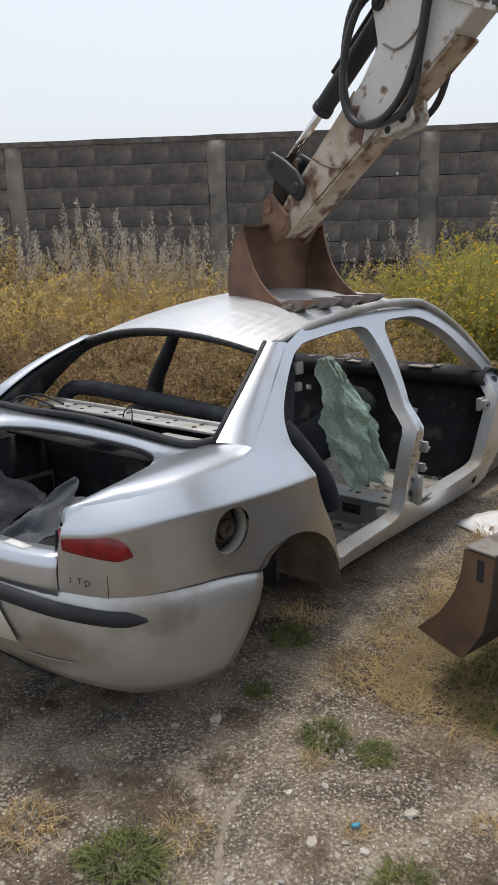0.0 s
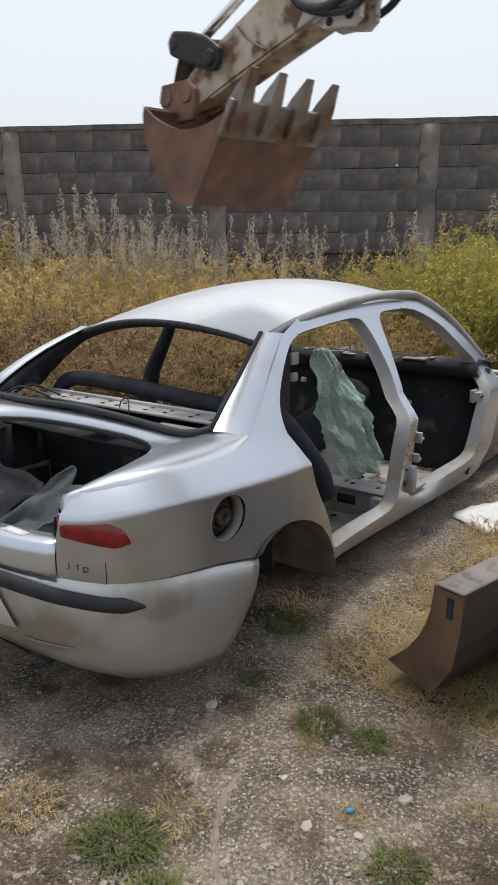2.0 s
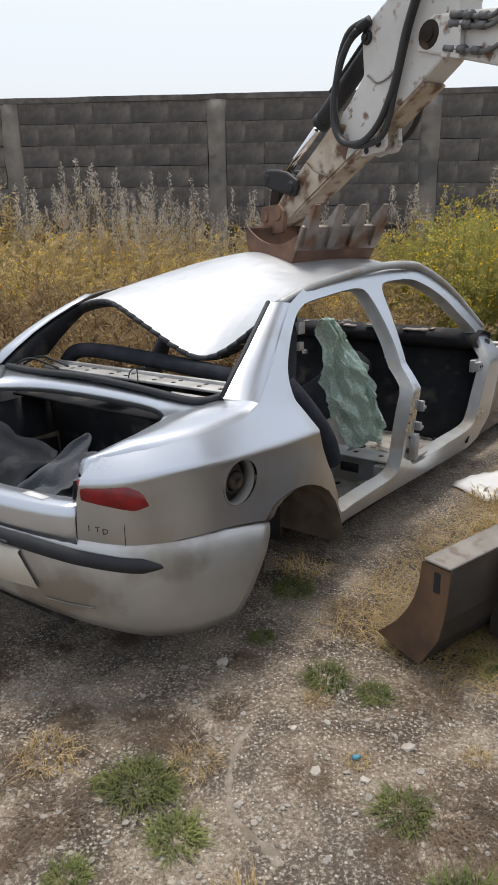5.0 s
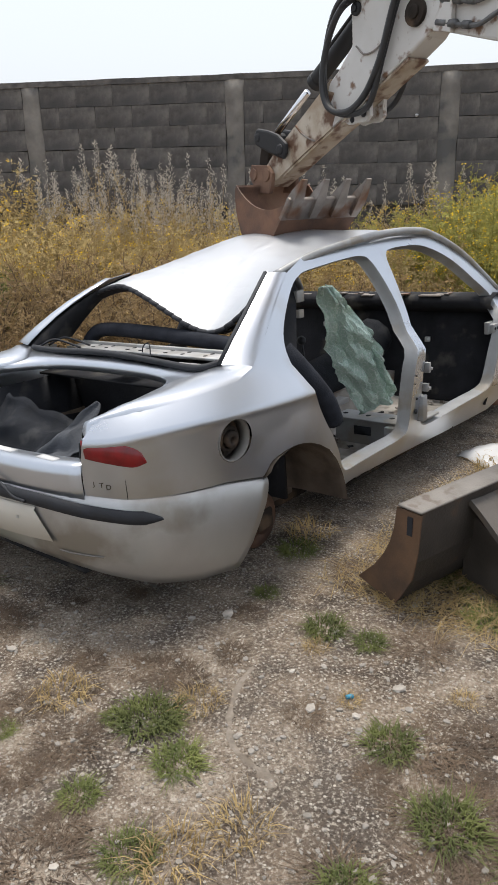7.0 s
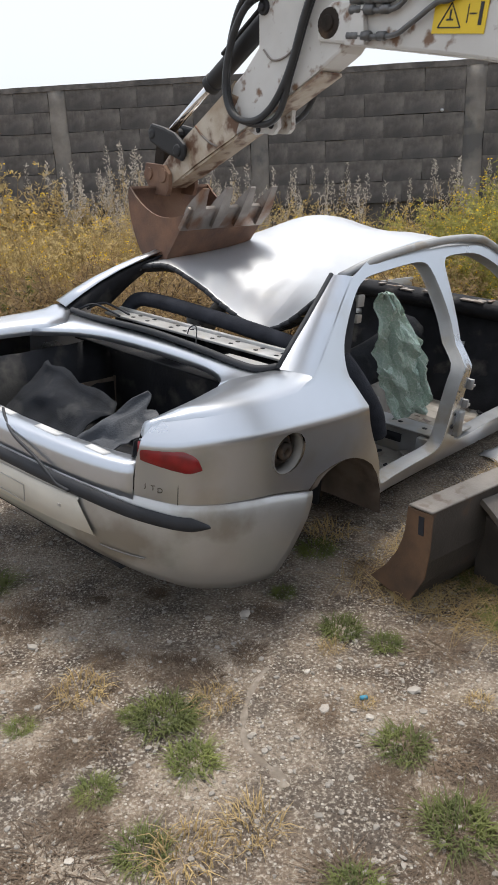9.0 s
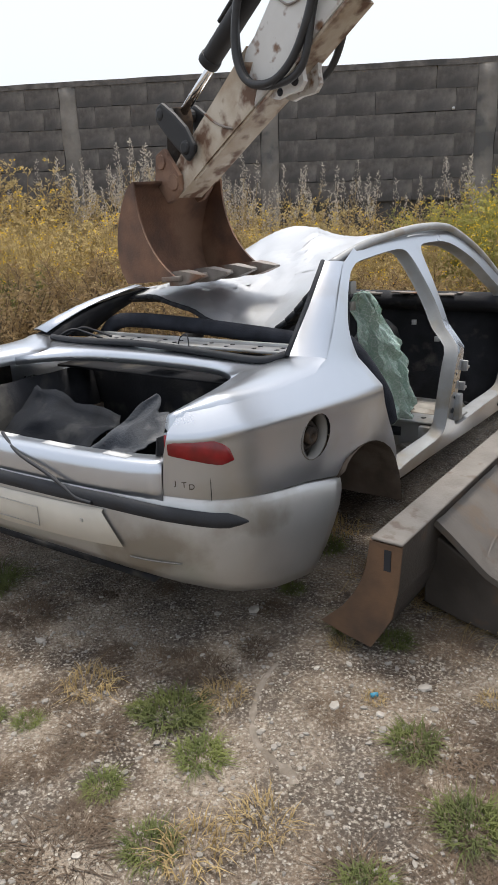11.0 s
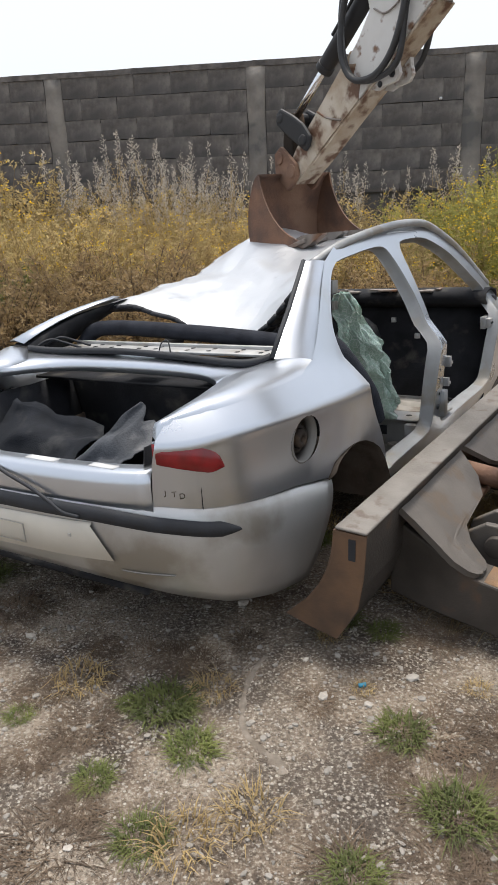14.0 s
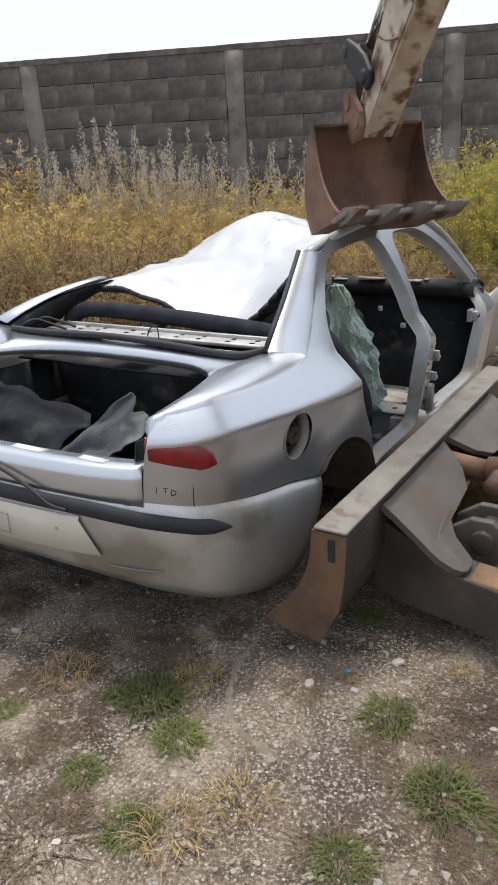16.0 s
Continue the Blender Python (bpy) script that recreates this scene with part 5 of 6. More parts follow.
    # letters on the corner panel
    for i, ch in enumerate("JTD"):
        cu = bpy.data.curves.new("letter", "FONT")
        cu.body, cu.size, cu.extrude = ch, .025, .0012
        tmp = new("letter", cu)
        me = bpy.data.meshes.new_from_object(tmp.evaluated_get(bpy.context.evaluated_depsgraph_get()))
        bpy.data.objects.remove(tmp)
        me.materials.clear()
        me.materials.append(M_BLADE)
        ob = new("letter", me)
        ob.parent = car
        s = at_x(.122) + .018 + .021 * i
        x, y, n = plan(s)
        p = Vector((x, -y, .732 - .008 * i)) + Vector((n.x, -n.y, 0)) * -.0065
        zax = Vector((n.x, -n.y, 0)).normalized()
        xax = Vector((0, 0, 1)).cross(zax)
        ob.matrix_basis = Matrix((xax, Vector((0, 0, 1)), zax)).transposed().to_4x4()
        ob.matrix_basis.translation = p
        ob.location = p
    b = bmesh.new()
    s = at_x(.20)
    x, y, n = plan(s)
    tube(b, [(x + n.x * -.0070, -(y + n.y * -.0070), z) for z in (.675, .765)], .0012, 4)
    part("panel_seam", b, M_TRIM, car)
    # rear shelf
    rows = []
    for x, z in ((.72, .955), (.745, .975), (.775, .985)):
        rows.append([(x + (.045 * (1 - (y / .6) ** 2)), y, z + .006 * (1 - (y / .6) ** 2)) for y in [-.60 + 1.2 * i / 20 for i in range(21)]])
    lip = [[(.70 + .06 * (1 - (y / .56) ** 2) - .16 * (abs(y) / .56) ** 6, y, z) for y in [-.56 + 1.12 * i / 24 for i in range(25)]] for z in (.925, .957)]
    part("boot_frame", loft(lip + [[(.735 + .045 * (1 - (q / .56) ** 2), q * 1.05, .966) for q in [-.56 + 1.12 * i / 24 for i in range(25)]], [(.79 + .03 * (1 - (q / .56) ** 2), q * 1.09, .985) for q in [-.56 + 1.12 * i / 24 for i in range(25)]]]), M_PAINT, car, "silver crosspiece between boot and rear window", thick=.005)
    b = bmesh.new()
    box(b, (1.045, 0, .965), (.115, 1.24, .012))
    box(b, (1.09, 0, .975), (.02, 1.24, .02))
    shelf = part("rear_shelf", b, M_SHELF, car, "bare perforated metal rear shelf", bevel=.003)
    for y in (-.44, -.33, -.19, -.08, .09, .18, .34, .44):
        for x in (1.02, 1.065):
            b = bmesh.new()
            tube(b, [(x, y, .9715), (x, y, .9725)], .011, 10)
            part("hole", b, M_DARK, shelf)
    b = bmesh.new()
    box(b, (.865, -.42, .955), (.12, .30, .012))
    box(b, (.865, .02, .955), (.12, .16, .012))
    part("shelf_brace", b, M_SHELF, car, bevel=.003)
    b = bmesh.new()
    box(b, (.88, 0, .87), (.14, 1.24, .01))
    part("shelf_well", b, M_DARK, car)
    b = bmesh.new()
    tube(b, spline([(1.00, .06, .94), (.99, .03, 1.0), (1.0, 0, 1.01), (.97, -.03, .95), (.95, -.03, .94)], 6), .003, 5)
    part("wire", b, M_TRIM, car)
    b = bmesh.new()
    for dx in (0, .06):
        tube(b, spline([(.84 + dx, .64, .99), (.90 + dx, .60, 1.02), (.95 + dx, .56, 1.0), (.97 + dx, .48, .975)], 6), .006, 6)
    part("trim_piping", b, M_TRIM, car, "loose black window trim")
    # rear seat back: foam roll and bulkhead
    b = bmesh.new()
    tube(b, spline([(1.12, .62, .95), (1.15, .56, 1.02), (1.16, .4, 1.035), (1.16, 0, 1.02), (1.15, -.4, .995), (1.14, -.60, .97), (1.16, -.66, .92)], 6), .036, 10)
    part("seat_back", b, M_FOAM, car, "dark rear seat back top")
    part("bulkhead", loft([[(1.10, y, z) for y in (-.66, 0, .66)] for z in (.35, .6, .93)]), M_DARK, car, thick=.02)
    b = bmesh.new()
    tube(b, spline([(1.10, -.69, 1.0), (1.12, -.73, .95), (1.18, -.765, .86), (1.25, -.785, .76), (1.30, -.785, .66)], 6), .045, 10)
    part("seat_bolster", b, M_FOAM, car, "black side bolster of the rear seat")
    # boot floor and liners
    b = bmesh.new()
    box(b, (.6, 0, .40), (.95, 1.06, .02))
    part("boot_floor", b, M_DARK, car)
    part("boot_back", loft([[(.98, y, z) for y in (-.6, 0, .6)] for z in (.40, .7, .92)]), M_DARK, car, thick=.01)
    def crumple(p0, p1, p2, p3, seed, amp, n=12):
        rows = []
        for i in range(n + 1):
            row = []
            for j in range(n + 1):
                u, v = i / n, j / n
                p = Vector(p0).lerp(Vector(p1), u).lerp(Vector(p3).lerp(Vector(p2), u), v)
                q = Vector((noise.noise((u * 3 + seed, v * 3, 0)), noise.noise((u * 3, v * 3 + seed, 7)), noise.noise((u * 3, v * 3, seed)))) * amp
                q += Vector((0, 0, 1)) * (amp * .35 * abs(noise.noise((u * 8 + seed, v * 5, 3))))
                row.append(p + q)
            rows.append(row)
        return loft(rows)
    part("felt_liner", crumple((0.24, 0.46, 0.60), (0.239, -0.12, 0.66), (0.47, -0.10, 0.80), (0.49, 0.36, 0.88), 1.3, .05), M_FELT, car, "torn dark felt boot liner", thick=.004)
    part("felt_liner", crumple((0.219, -0.155, 0.714), (0.2, -0.392, 0.741), (0.399, -0.423, 0.815), (0.419, -0.326, 0.919), 4.1, .035), M_FELT_GREY, car, "crumpled grey boot liner standing up", thick=.004)
    part("felt_liner", crumple((.22, -.50, .60), (.52, -.52, .64), (.55, -.56, .92), (.36, -.50, .84), 6.7, .04), M_FELT_GREY, car, "loose grey boot side liner", thick=.004)
    part("felt_liner", crumple((.18, -.58, .60), (.2, .55, .56), (.9, .5, .44), (.9, -.5, .44), 2.2, .05), M_DARK, car, thick=.004)
    for sgn in (-1, 1):
        part("boot_wall", loft([[(x, sgn * (y + .012 * noise.noise((x * 9, z * 9, 1))), z) for z, y in ((.40, .50), (.55, .51), (.70, .53), (.86, .56))] for x in [.16 + .08 * i for i in range(11)]]), M_DARK, car, "dark boot side lining", thick=.004)
    # cabin
    rows = []
    for x in [1.35 + i * .03 for i in range(57)]:
        rows.append([(x, y, .33 + z + .012 * math.sin(x * 60) * (abs(y) > .2)) for y, z in ((-.80, .10), (-.74, 0), (-.45, 0), (-.20, .01), (-.14, .16), (.14, .16), (.20, .01), (.45, 0), (.74, 0), (.80, .10))])
    part("floor_pan", loft(rows), M_FLOOR, car, "bare ribbed floor pan with debris", thick=.006)
    b = bmesh.new()
    prism(b, [(1.925, .34), (1.935, .47), (1.90, .475), (1.90, .485), (2.05, .485), (2.05, .475), (2.025, .47), (2.035, .34)], -.75, -.36)
    box(b, (2.02, -.26, .50), (.30, .07, .03))
    box(b, (1.90, -.73, .44), (.07, .07, .06))
    cross = part("seat_crossmember", b, M_PAINT_IN, car, "silver seat crossmember with punched holes", bevel=.004)
    for y in (-.34, -.48, -.62):
        b = bmesh.new()
        tube(b, [(1.975, y - .06, .4845), (1.975, y - .06, .4865)], .014, 12)
        part("hole", b, M_DARK, cross)
    b = bmesh.new()
    box(b, (1.928, -.53, .415), (.006, .10, .045))
    part("slot", b, M_DARK, cross)
    rng = random.Random(5)
    for _ in range(45):
        s = rng.uniform(.010, .034)
        b = bmesh.new()
        box(b, (0, 0, 0), (s * 1.6, s, s * .4))
        for v in b.verts:
            v.co *= rng.uniform(.6, 1.2)
        ob = part("scrap", b, rng.choice((M_WORN, M_FLOOR, M_DARK)), car, smooth=False)
        ob.matrix_basis = pose(rng.uniform(1.36, 2.9), rng.uniform(-.72, -.3), .345 + s * .25, rng.uniform(-20, 20), rng.uniform(-20, 20), rng.uniform(0, 360))
    part("firewall", loft([[(x, y, z) for y in (-.80, -.4, 0, .4, .80)] for x, z in ((2.85, .36), (3.02, .55), (3.06, .8), (3.12, .93))]), M_DARK, car, "dark bare firewall", thick=.02)
    rows = []
    for y in [-.78 + 1.56 * i / 20 for i in range(21)]:
        w = .012 * noise.noise((y * 9, 0, 2))
        rows.append([(3.02 + w, y, .88), (2.95 + w, y, .93), (2.97 + w, y, .965), (3.06, y, .985), (3.18, y, .96), (3.2, y, .90)])
    dash = part("dash_rail", loft(rows), M_DARK, car, "stripped dashboard support", thick=.01)
    rg = random.Random(9)
    for i in range(14):
        b = bmesh.new()
        box(b, (rg.uniform(2.97, 3.08), rg.uniform(-.74, .74), rg.uniform(.975, .99)), (rg.uniform(.03, .09), rg.uniform(.02, .16), .010))
        part("bracket", b, M_WORN, dash, "scratched pale metal bracket", bevel=.002)
    b = bmesh.new()
    tube(b, [(3.0, -.75, .93), (3.0, .75, .93)], .02, 8)
    part("cross_tube", b, M_WORN, dash)
    for p in ((3.0, -.2, .8), (3.0, .02, .72), (2.98, .2, .86), (2.98, .4, .78), (3.01, -.35, .7)):
        b = bmesh.new()
        box(b, p, (.02, .02 + .03 * abs(p[1]), .03))
        part("clip", b, M_WHITE, dash)
    b = bmesh.new()
    box(b, (2.95, -.78, .80), (.10, .03, .07))
    box(b, (2.93, -.80, .80), (.05, .05, .05))
    hinge = part("door_hinge", b, M_PAINT_IN, car, "door hinge bracket on the front pillar", bevel=.004)
    for x in (2.915, 2.945):
        b = bmesh.new()
        tube(b, [(x, -.822, .80), (x, -.828, .80)], .008, 8)
        part("bolt", b, M_DARK, hinge)
    b = bmesh.new()
    tube(b, spline([(1.5, .0, .50), (1.7, .0, .52), (2.3, .0, .56), (2.7, 0, .62), (2.95, 0, .72)], 6), [.13] * 25, 10)
    part("tunnel_cover", b, M_FELT, car, "torn grey tunnel covering")
    b = bmesh.new()
    tube(b, [(2.2, .02, .66), (2.18, .02, .80)], .008, 6)
    bmesh.ops.create_icosphere(b, subdivisions=2, radius=.028, matrix=Matrix.Translation((2.175, .02, .82)))
    part("gear_lever", b, M_TRIM, car)
    # striker and hinges on the middle pillar
    for z, h in ((.76, .05), (.66, .04)):
        b = bmesh.new()
        p = side_point(at_x(1.99), z, -1)
        box(b, (p.x + .012, p.y - .006, z), (.02, .03, h))
        box(b, (p.x + .03, p.y - .01, z - .01), (.03, .02, .014))
        part("striker", b, M_PAINT_IN, car, "steel door striker", bevel=.002)
    for x, z, r in ((1.92, .62, .007), (1.92, .555, .013), (1.90, .74, .005), (1.89, .70, .004)):
        b = bmesh.new()
        p = side_point(at_x(x), z, -1)
        tube(b, [p + Vector((0, -.003, 0)), p + Vector((0, -.006, 0))], r, 12)
        part("hole", b, M_TRIM, car)
    b = bmesh.new()
    box(b, (2.13, -.80, .475), (.16, .05, .015))
    box(b, (1.98, -.84, .56), (.05, .05, .13))
    part("belt_anchor", b, M_PAINT_IN, car, bevel=.006)
    for z, w in ((1.185, .05), (1.11, .035)):
        b = bmesh.new()
        box(b, (1.35, -.60, z), (w, .02, w))
        part("pillar_bracket", b, M_PAINT_IN, car, bevel=.003)
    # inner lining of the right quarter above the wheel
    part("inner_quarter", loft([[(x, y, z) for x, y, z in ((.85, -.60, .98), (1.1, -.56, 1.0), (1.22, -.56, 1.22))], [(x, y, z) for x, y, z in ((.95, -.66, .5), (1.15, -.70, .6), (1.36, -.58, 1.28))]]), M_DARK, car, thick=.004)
    # front structure
    for sign in (-1, 1):
        part("front_apron", loft([[(x, sign * (.80 - .08 * (x - 3.1)), z) for z in (.45, .75, .86)] for x in (3.15, 3.5, 3.9, 4.25)]), M_PAINT_IN, car, thick=.02)
    b = bmesh.new()
    box(b, (4.25, 0, .6), (.06, 1.35, .3))
    part("front_panel", b, M_PAINT_IN, car, bevel=.02)
    b = bmesh.new()
    for x0, x1 in ((.62, 1.1), (1.1, 4.2)):
        for y in (-.45, .45):
            box(b, ((x0 + x1) / 2, y, .27), (x1 - x0, .09, .09))
    box(b, (.965, 0, .30), (.10, 1.3, .09))
    box(b, (3.54, 0, .30), (.14, 1.3, .09))
    part("chassis_rail", b, M_UNDER, car, bevel=.01)
    b = bmesh.new()
    box(b, (2.71, 0, .315), (2.76, 1.5, .012))
    box(b, (.72, 0, .40), (.4, 1.0, .012))
    part("underbody", b, M_UNDER, car)
    return mv


def build_glass():
    """A crazed sheet of laminated glass that leans out of the rear door opening."""
    rows = []
    for i in range(37):
        v = i / 36
        c = Vector((1.50, -.62, 1.21)).lerp(Vector((2.0, -.58, .55)), v)
        w = .02 + .13 * min(1, v * 2.2) * (1 - .35 * max(0, v - .6)) + .012 * noise.noise((v * 7, 0, 5))
        row = []
        for j in range(23):
            u = j / 22 * 2 - 1
            q = Vector((.75, -.35, .28)) * w * u
            fine = abs(noise.noise((u * 4 + v * 3, v * 9 - u * 2, 4))) - .2
            row.append(c + q + Vector((.02, .05, .02)) * noise.noise((u * 3, v * 6, 1)) + Vector((.01, -.035, .01)) * fine + Vector((0, -.04, 0)) * math.cos(u * 1.5))
        rows.append(row)
    b = loft(rows)
    return part("windscreen_glass", b, M_GLASS, thick=.005, smooth=False, label="crumpled crazed greenish windscreen leaning in the rear doorway", category="glass")


# ---- the excavator: an arm in parts, and a dozer blade ----
S_B = 0.686   # size of the bucket
W_B = 0.505  # width of the bucket
BLADE_W = 1.85  # width of the dozer blade
STICK_L = 1.21
ARM = 0.875  # size of stick and boom
M_PIN, K_PIN, TAIL_PIN = (.175, .04), (.93, .257), (1.49, .15)
L_PIN = (-.15, -.08)
UP = Vector((0, 0, 1))


def frame_of(o, ex, ez):
    """A pose from an origin, the direction of x and the direction of z."""
    ex, ez = ex.normalized(), ez.normalized()
    ey = ez.cross(ex)
    m = Matrix((ex, ey, ez)).transposed().to_4x4()
    m.translation = o
    return m


def arm_state(row):
    """World poses of the arm's parts at one time."""
    t, x, y, z, psi, st, bk = row
    pin = Vector((x, y, z))
    fw = Vector((-math.sin(radians(psi)), math.cos(radians(psi)), 0))
    a, b = radians(st), radians(bk)
    sd, sn = -fw * math.cos(a) + UP * math.sin(a), fw * math.sin(a) + UP * math.cos(a)
    e1, e2 = -fw * math.cos(b) + UP * math.sin(b), -fw * math.sin(b) - UP * math.cos(b)
    out = {"stick": frame_of(pin, sd, sn), "bucket": frame_of(pin, e1, -e2)}
    elbow = pin + sd * STICK_L
    chord = math.asin(max(-.9, min(.9, (elbow.z - 0.70) / 2.1)))
    g = chord - radians(31)
    bd = -fw * math.cos(g) - UP * math.sin(g)
    bn = fw * -math.sin(g) * 1.0 + UP * math.cos(g)
    out["boom"] = frame_of(elbow, bd, UP - bd * UP.dot(bd))
    st_at = lambda p: pin + sd * p[0] + sn * p[1]
    # link: between a pin on the stick and the ear of the bucket
    m, l = st_at(M_PIN), pin + e1 * (S_B * (L_PIN[0] - .02)) + e2 * (S_B * (L_PIN[1] + .10))
    r1, r2 = .215, .195
    d = l - m
    n = min(max(d.length, .04), r1 + r2 - .005)
    u = d.normalized()
    k = (r1 * r1 - r2 * r2 + n * n) / (2 * n)
    h = math.sqrt(max(r1 * r1 - k * k, 0))
    v = fw * (u.z) - UP * (u.dot(fw))
    c1, c2 = m + u * k + v * h, m + u * k - v * h
    key = st_at(K_PIN)
    c = c1 if (c1 - st_at((.3, -.3))).length > (c2 - st_at((.3, -.3))).length else c2
    side = UP.cross(fw)
    out["rocker"] = frame_of(m, c - m, (c - m).cross(side))
    out["link"] = frame_of(l, c - l, (c - l).cross(side))
    out["cyl"] = frame_of(key, c - key, (c - key).cross(side))
    out["rod"] = frame_of(c, key - c, (key - c).cross(side))
    tail = st_at(TAIL_PIN)
    bm_ = out["boom"]
    anchor = bm_ @ Vector((1.36, 0, .20))
    out["cyl2"] = frame_of(tail, anchor - tail, (anchor - tail).cross(side))
    return out


BUCKET_SIDE = [(-.06, -.01), (-.07, .06), (-.03, .20), (.05, .34), (.15, .44), (.26, .495), (.37, .50), (.66, .0)]


def build_excavator():
    ex = empty("mini_excavator", pose(.879, 3.354, .563, 0, 0, 44), label="small white excavator with worn arm, rusty bucket and dozer blade", category="excavator")
    mv = {"base": ex}
    # bucket: x along the mouth, z away from the body
    bk = lambda p, q: (S_B * (p - .02), -S_B * (q + .10))
    b = bmesh.new()
    prof = [bk(p, q) for p, q in BUCKET_SIDE]
    fine = [(v.x, v.z) for v in spline([(x, 0, z) for x, z in prof[:-1]], 4)] + [prof[-1]]
    n = len(fine)
    cx, cz = sum(p[0] for p in fine) / n, sum(p[1] for p in fine) / n
    inset = [(x + (cx - x) * .05, z + (cz - z) * .05) for x, z in fine]
    h = W_B / 2
    outer = [[b.verts.new((x, y, z)) for x, z in fine] for y in (-h, h)]
    inner = [[b.verts.new((x, y, z)) for x, z in inset] for y in (-h + .014, h - .014)]
    for i in range(n - 1):
        b.faces.new((outer[0][i], outer[0][i + 1], outer[1][i + 1], outer[1][i]))
        b.faces.new((inner[0][i], inner[1][i], inner[1][i + 1], inner[0][i + 1]))
    for e in (0, n - 1):
        b.faces.new((outer[0][e], outer[1][e], inner[1][e], inner[0][e]))
    bmesh.ops.recalc_face_normals(b, faces=b.faces[:])
    mouth0, mouth1 = Vector((fine[0][0], 0, fine[0][1])), Vector((fine[-1][0], 0, fine[-1][1]))
    bucket = part("bucket", b, M_RUST, ex, "rusty brown digging bucket with four teeth", smooth=False)
    for sgn in (-1, 1):
        c = bmesh.new()
        dip = [mouth1.lerp(mouth0, t) + Vector((0, 0, -.085 * math.sin(math.pi * t) ** .8)) for t in [k / 10 for k in range(1, 10)]]
        prism(c, fine + [(v.x, v.z) for v in dip], sgn * h + (.006 if sgn > 0 else -.006) - .009 * sgn, sgn * h + .006 * sgn)
        part("side_plate", c, M_RUST, bucket, smooth=False)
    lip0, lip1 = Vector((bk(.37, .5)[0], 0, bk(.37, .5)[1])), Vector((bk(.66, 0)[0], 0, bk(.66, 0)[1]))
    d = (lip1 - lip0).normalized()
    nn = Vector((d.z, 0, -d.x))
    c = bmesh.new()
    mat = frame_of(lip1, d, -nn)
    box(c, (-.06, 0, .006), (.13, W_B + .02, .022), mat)
    part("cutting_edge", c, M_WORN, bucket, "bright worn cutting edge", bevel=.003)
    for k in range(4):
        y = (-.43 + .86 * k / 3) * W_B
        c = bmesh.new()
        sec = [(-.10, .022, .030), (-.02, .03, .032), (.03, .028, .024), (.09, .02, .010), (.118, .017, .004)]
        rows = [[mat @ Vector((x, y + sy * w, .006 + sz * t)) for sy, sz in ((-1, -1), (1, -1), (1, 1), (-1, 1))] for x, w, t in sec]
        vs = [[c.verts.new(p) for p in r] for r in rows]
        for r1, r2 in zip(vs, vs[1:]):
            for i in range(4):
                c.faces.new((r1[i], r1[(i + 1) % 4], r2[(i + 1) % 4], r2[i]))
        c.faces.new(vs[0])
        c.faces.new(vs[-1])
        bmesh.ops.recalc_face_normals(c, faces=c.faces[:])
        part("tooth", c, M_WORN, bucket, "worn steel tooth", smooth=False)
    for y in (-.085, .085):
        c = bmesh.new()
        ear = [bk(*p) for p in ((-.22, -.06), (-.20, -.15), (-.10, -.16), (.02, -.17), (.09, -.12), (.10, -.02), (.08, .04), (-.10, .06))]
        prism(c, ear, y - .012, y + .012)
        tube(c, [(*[bk(*L_PIN)[0]], y - .02, bk(*L_PIN)[1]), (bk(*L_PIN)[0], y + .02, bk(*L_PIN)[1])], .032, 12)
        tube(c, [(0, y - .02, 0), (0, y + .02, 0)], .036, 12)
        part("ear", c, M_RUST, bucket, smooth=False, bevel=.003)
    mv["bucket"] = bucket
    # stick
    b = bmesh.new()
    out = [(-.05, -.05), (-.06, .0), (-.04, .055), (.10, .085), (.45, .105), (.80, .13), (.95, .17), (1.0, .27), (1.03, .335), (1.10, .355), (1.45, .33), (1.66, .275), (1.75, .22), (1.765, .165), (1.70, .10), (1.58, .01), (1.50, -.09), (1.38, -.13), (1.2, -.13), (.9, -.115), (.5, -.085), (.1, -.06)]
    prism(b, out, -.075, .075)
    stick = part("stick", b, M_ARM, ex, "white chipped excavator stick streaked with rust", smooth=False, bevel=.012)
    mv["stick"] = stick
    b = bmesh.new()
    prism(b, [(.1, -.064), (.5, -.089), (.9, -.119), (1.25, -.134), (1.25, -.148), (.9, -.132), (.5, -.102), (.1, -.077)], -.07, .07)
    part("underside", b, M_ARM_LOW, stick, "rust-stained underside of the stick", smooth=False)
    b = bmesh.new()
    prism(b, [(.02, -.062), (-.055, -.055), (-.065, .0), (-.045, .06), (.10, .088), (.45, .108), (.74, .128), (.69, .09), (.73, .05), (.65, .01), (.70, -.04), (.62, -.097), (.3, -.073)], -.0775, .0775)
    part("lower_end", b, M_ARM_LOW, stick, "scratched rusty lower end", smooth=False)
    for y in (-.05, .05):
        b = bmesh.new()
        prism(b, [(.70, -.10), (.74, -.155), (.79, -.175), (.83, -.20), (.86, -.215), (.90, -.205), (.92, -.16), (.96, -.10)], y - .012, y + .012)
        part("lug", b, M_ARM, stick, smooth=False)
    for y in (-.064, .064):
        for x, z, r in ((.865, -.172, .02), (.775, -.148, .016)):
            b = bmesh.new()
            tube(b, [(x, y - .002, z), (x, y + .002, z)], r, 12)
            part("lug_hole", b, M_TRIM, stick)
    for p, r, y in (((1.063, .294), .034, .09), ((1.384, 0), .062, .098), ((1.70, .172), .04, .09)):
        b = bmesh.new()
        tube(b, [(p[0], -y, p[1]), (p[0], y, p[1])], r, 16)
        tube(b, [(p[0], -y - .012, p[1]), (p[0], -y, p[1])], r * .55, 8)
        part("pin", b, M_BLACK if r < .06 else M_UNDER, stick, "greasy steel pivot pin", bevel=.003)
    b = bmesh.new()
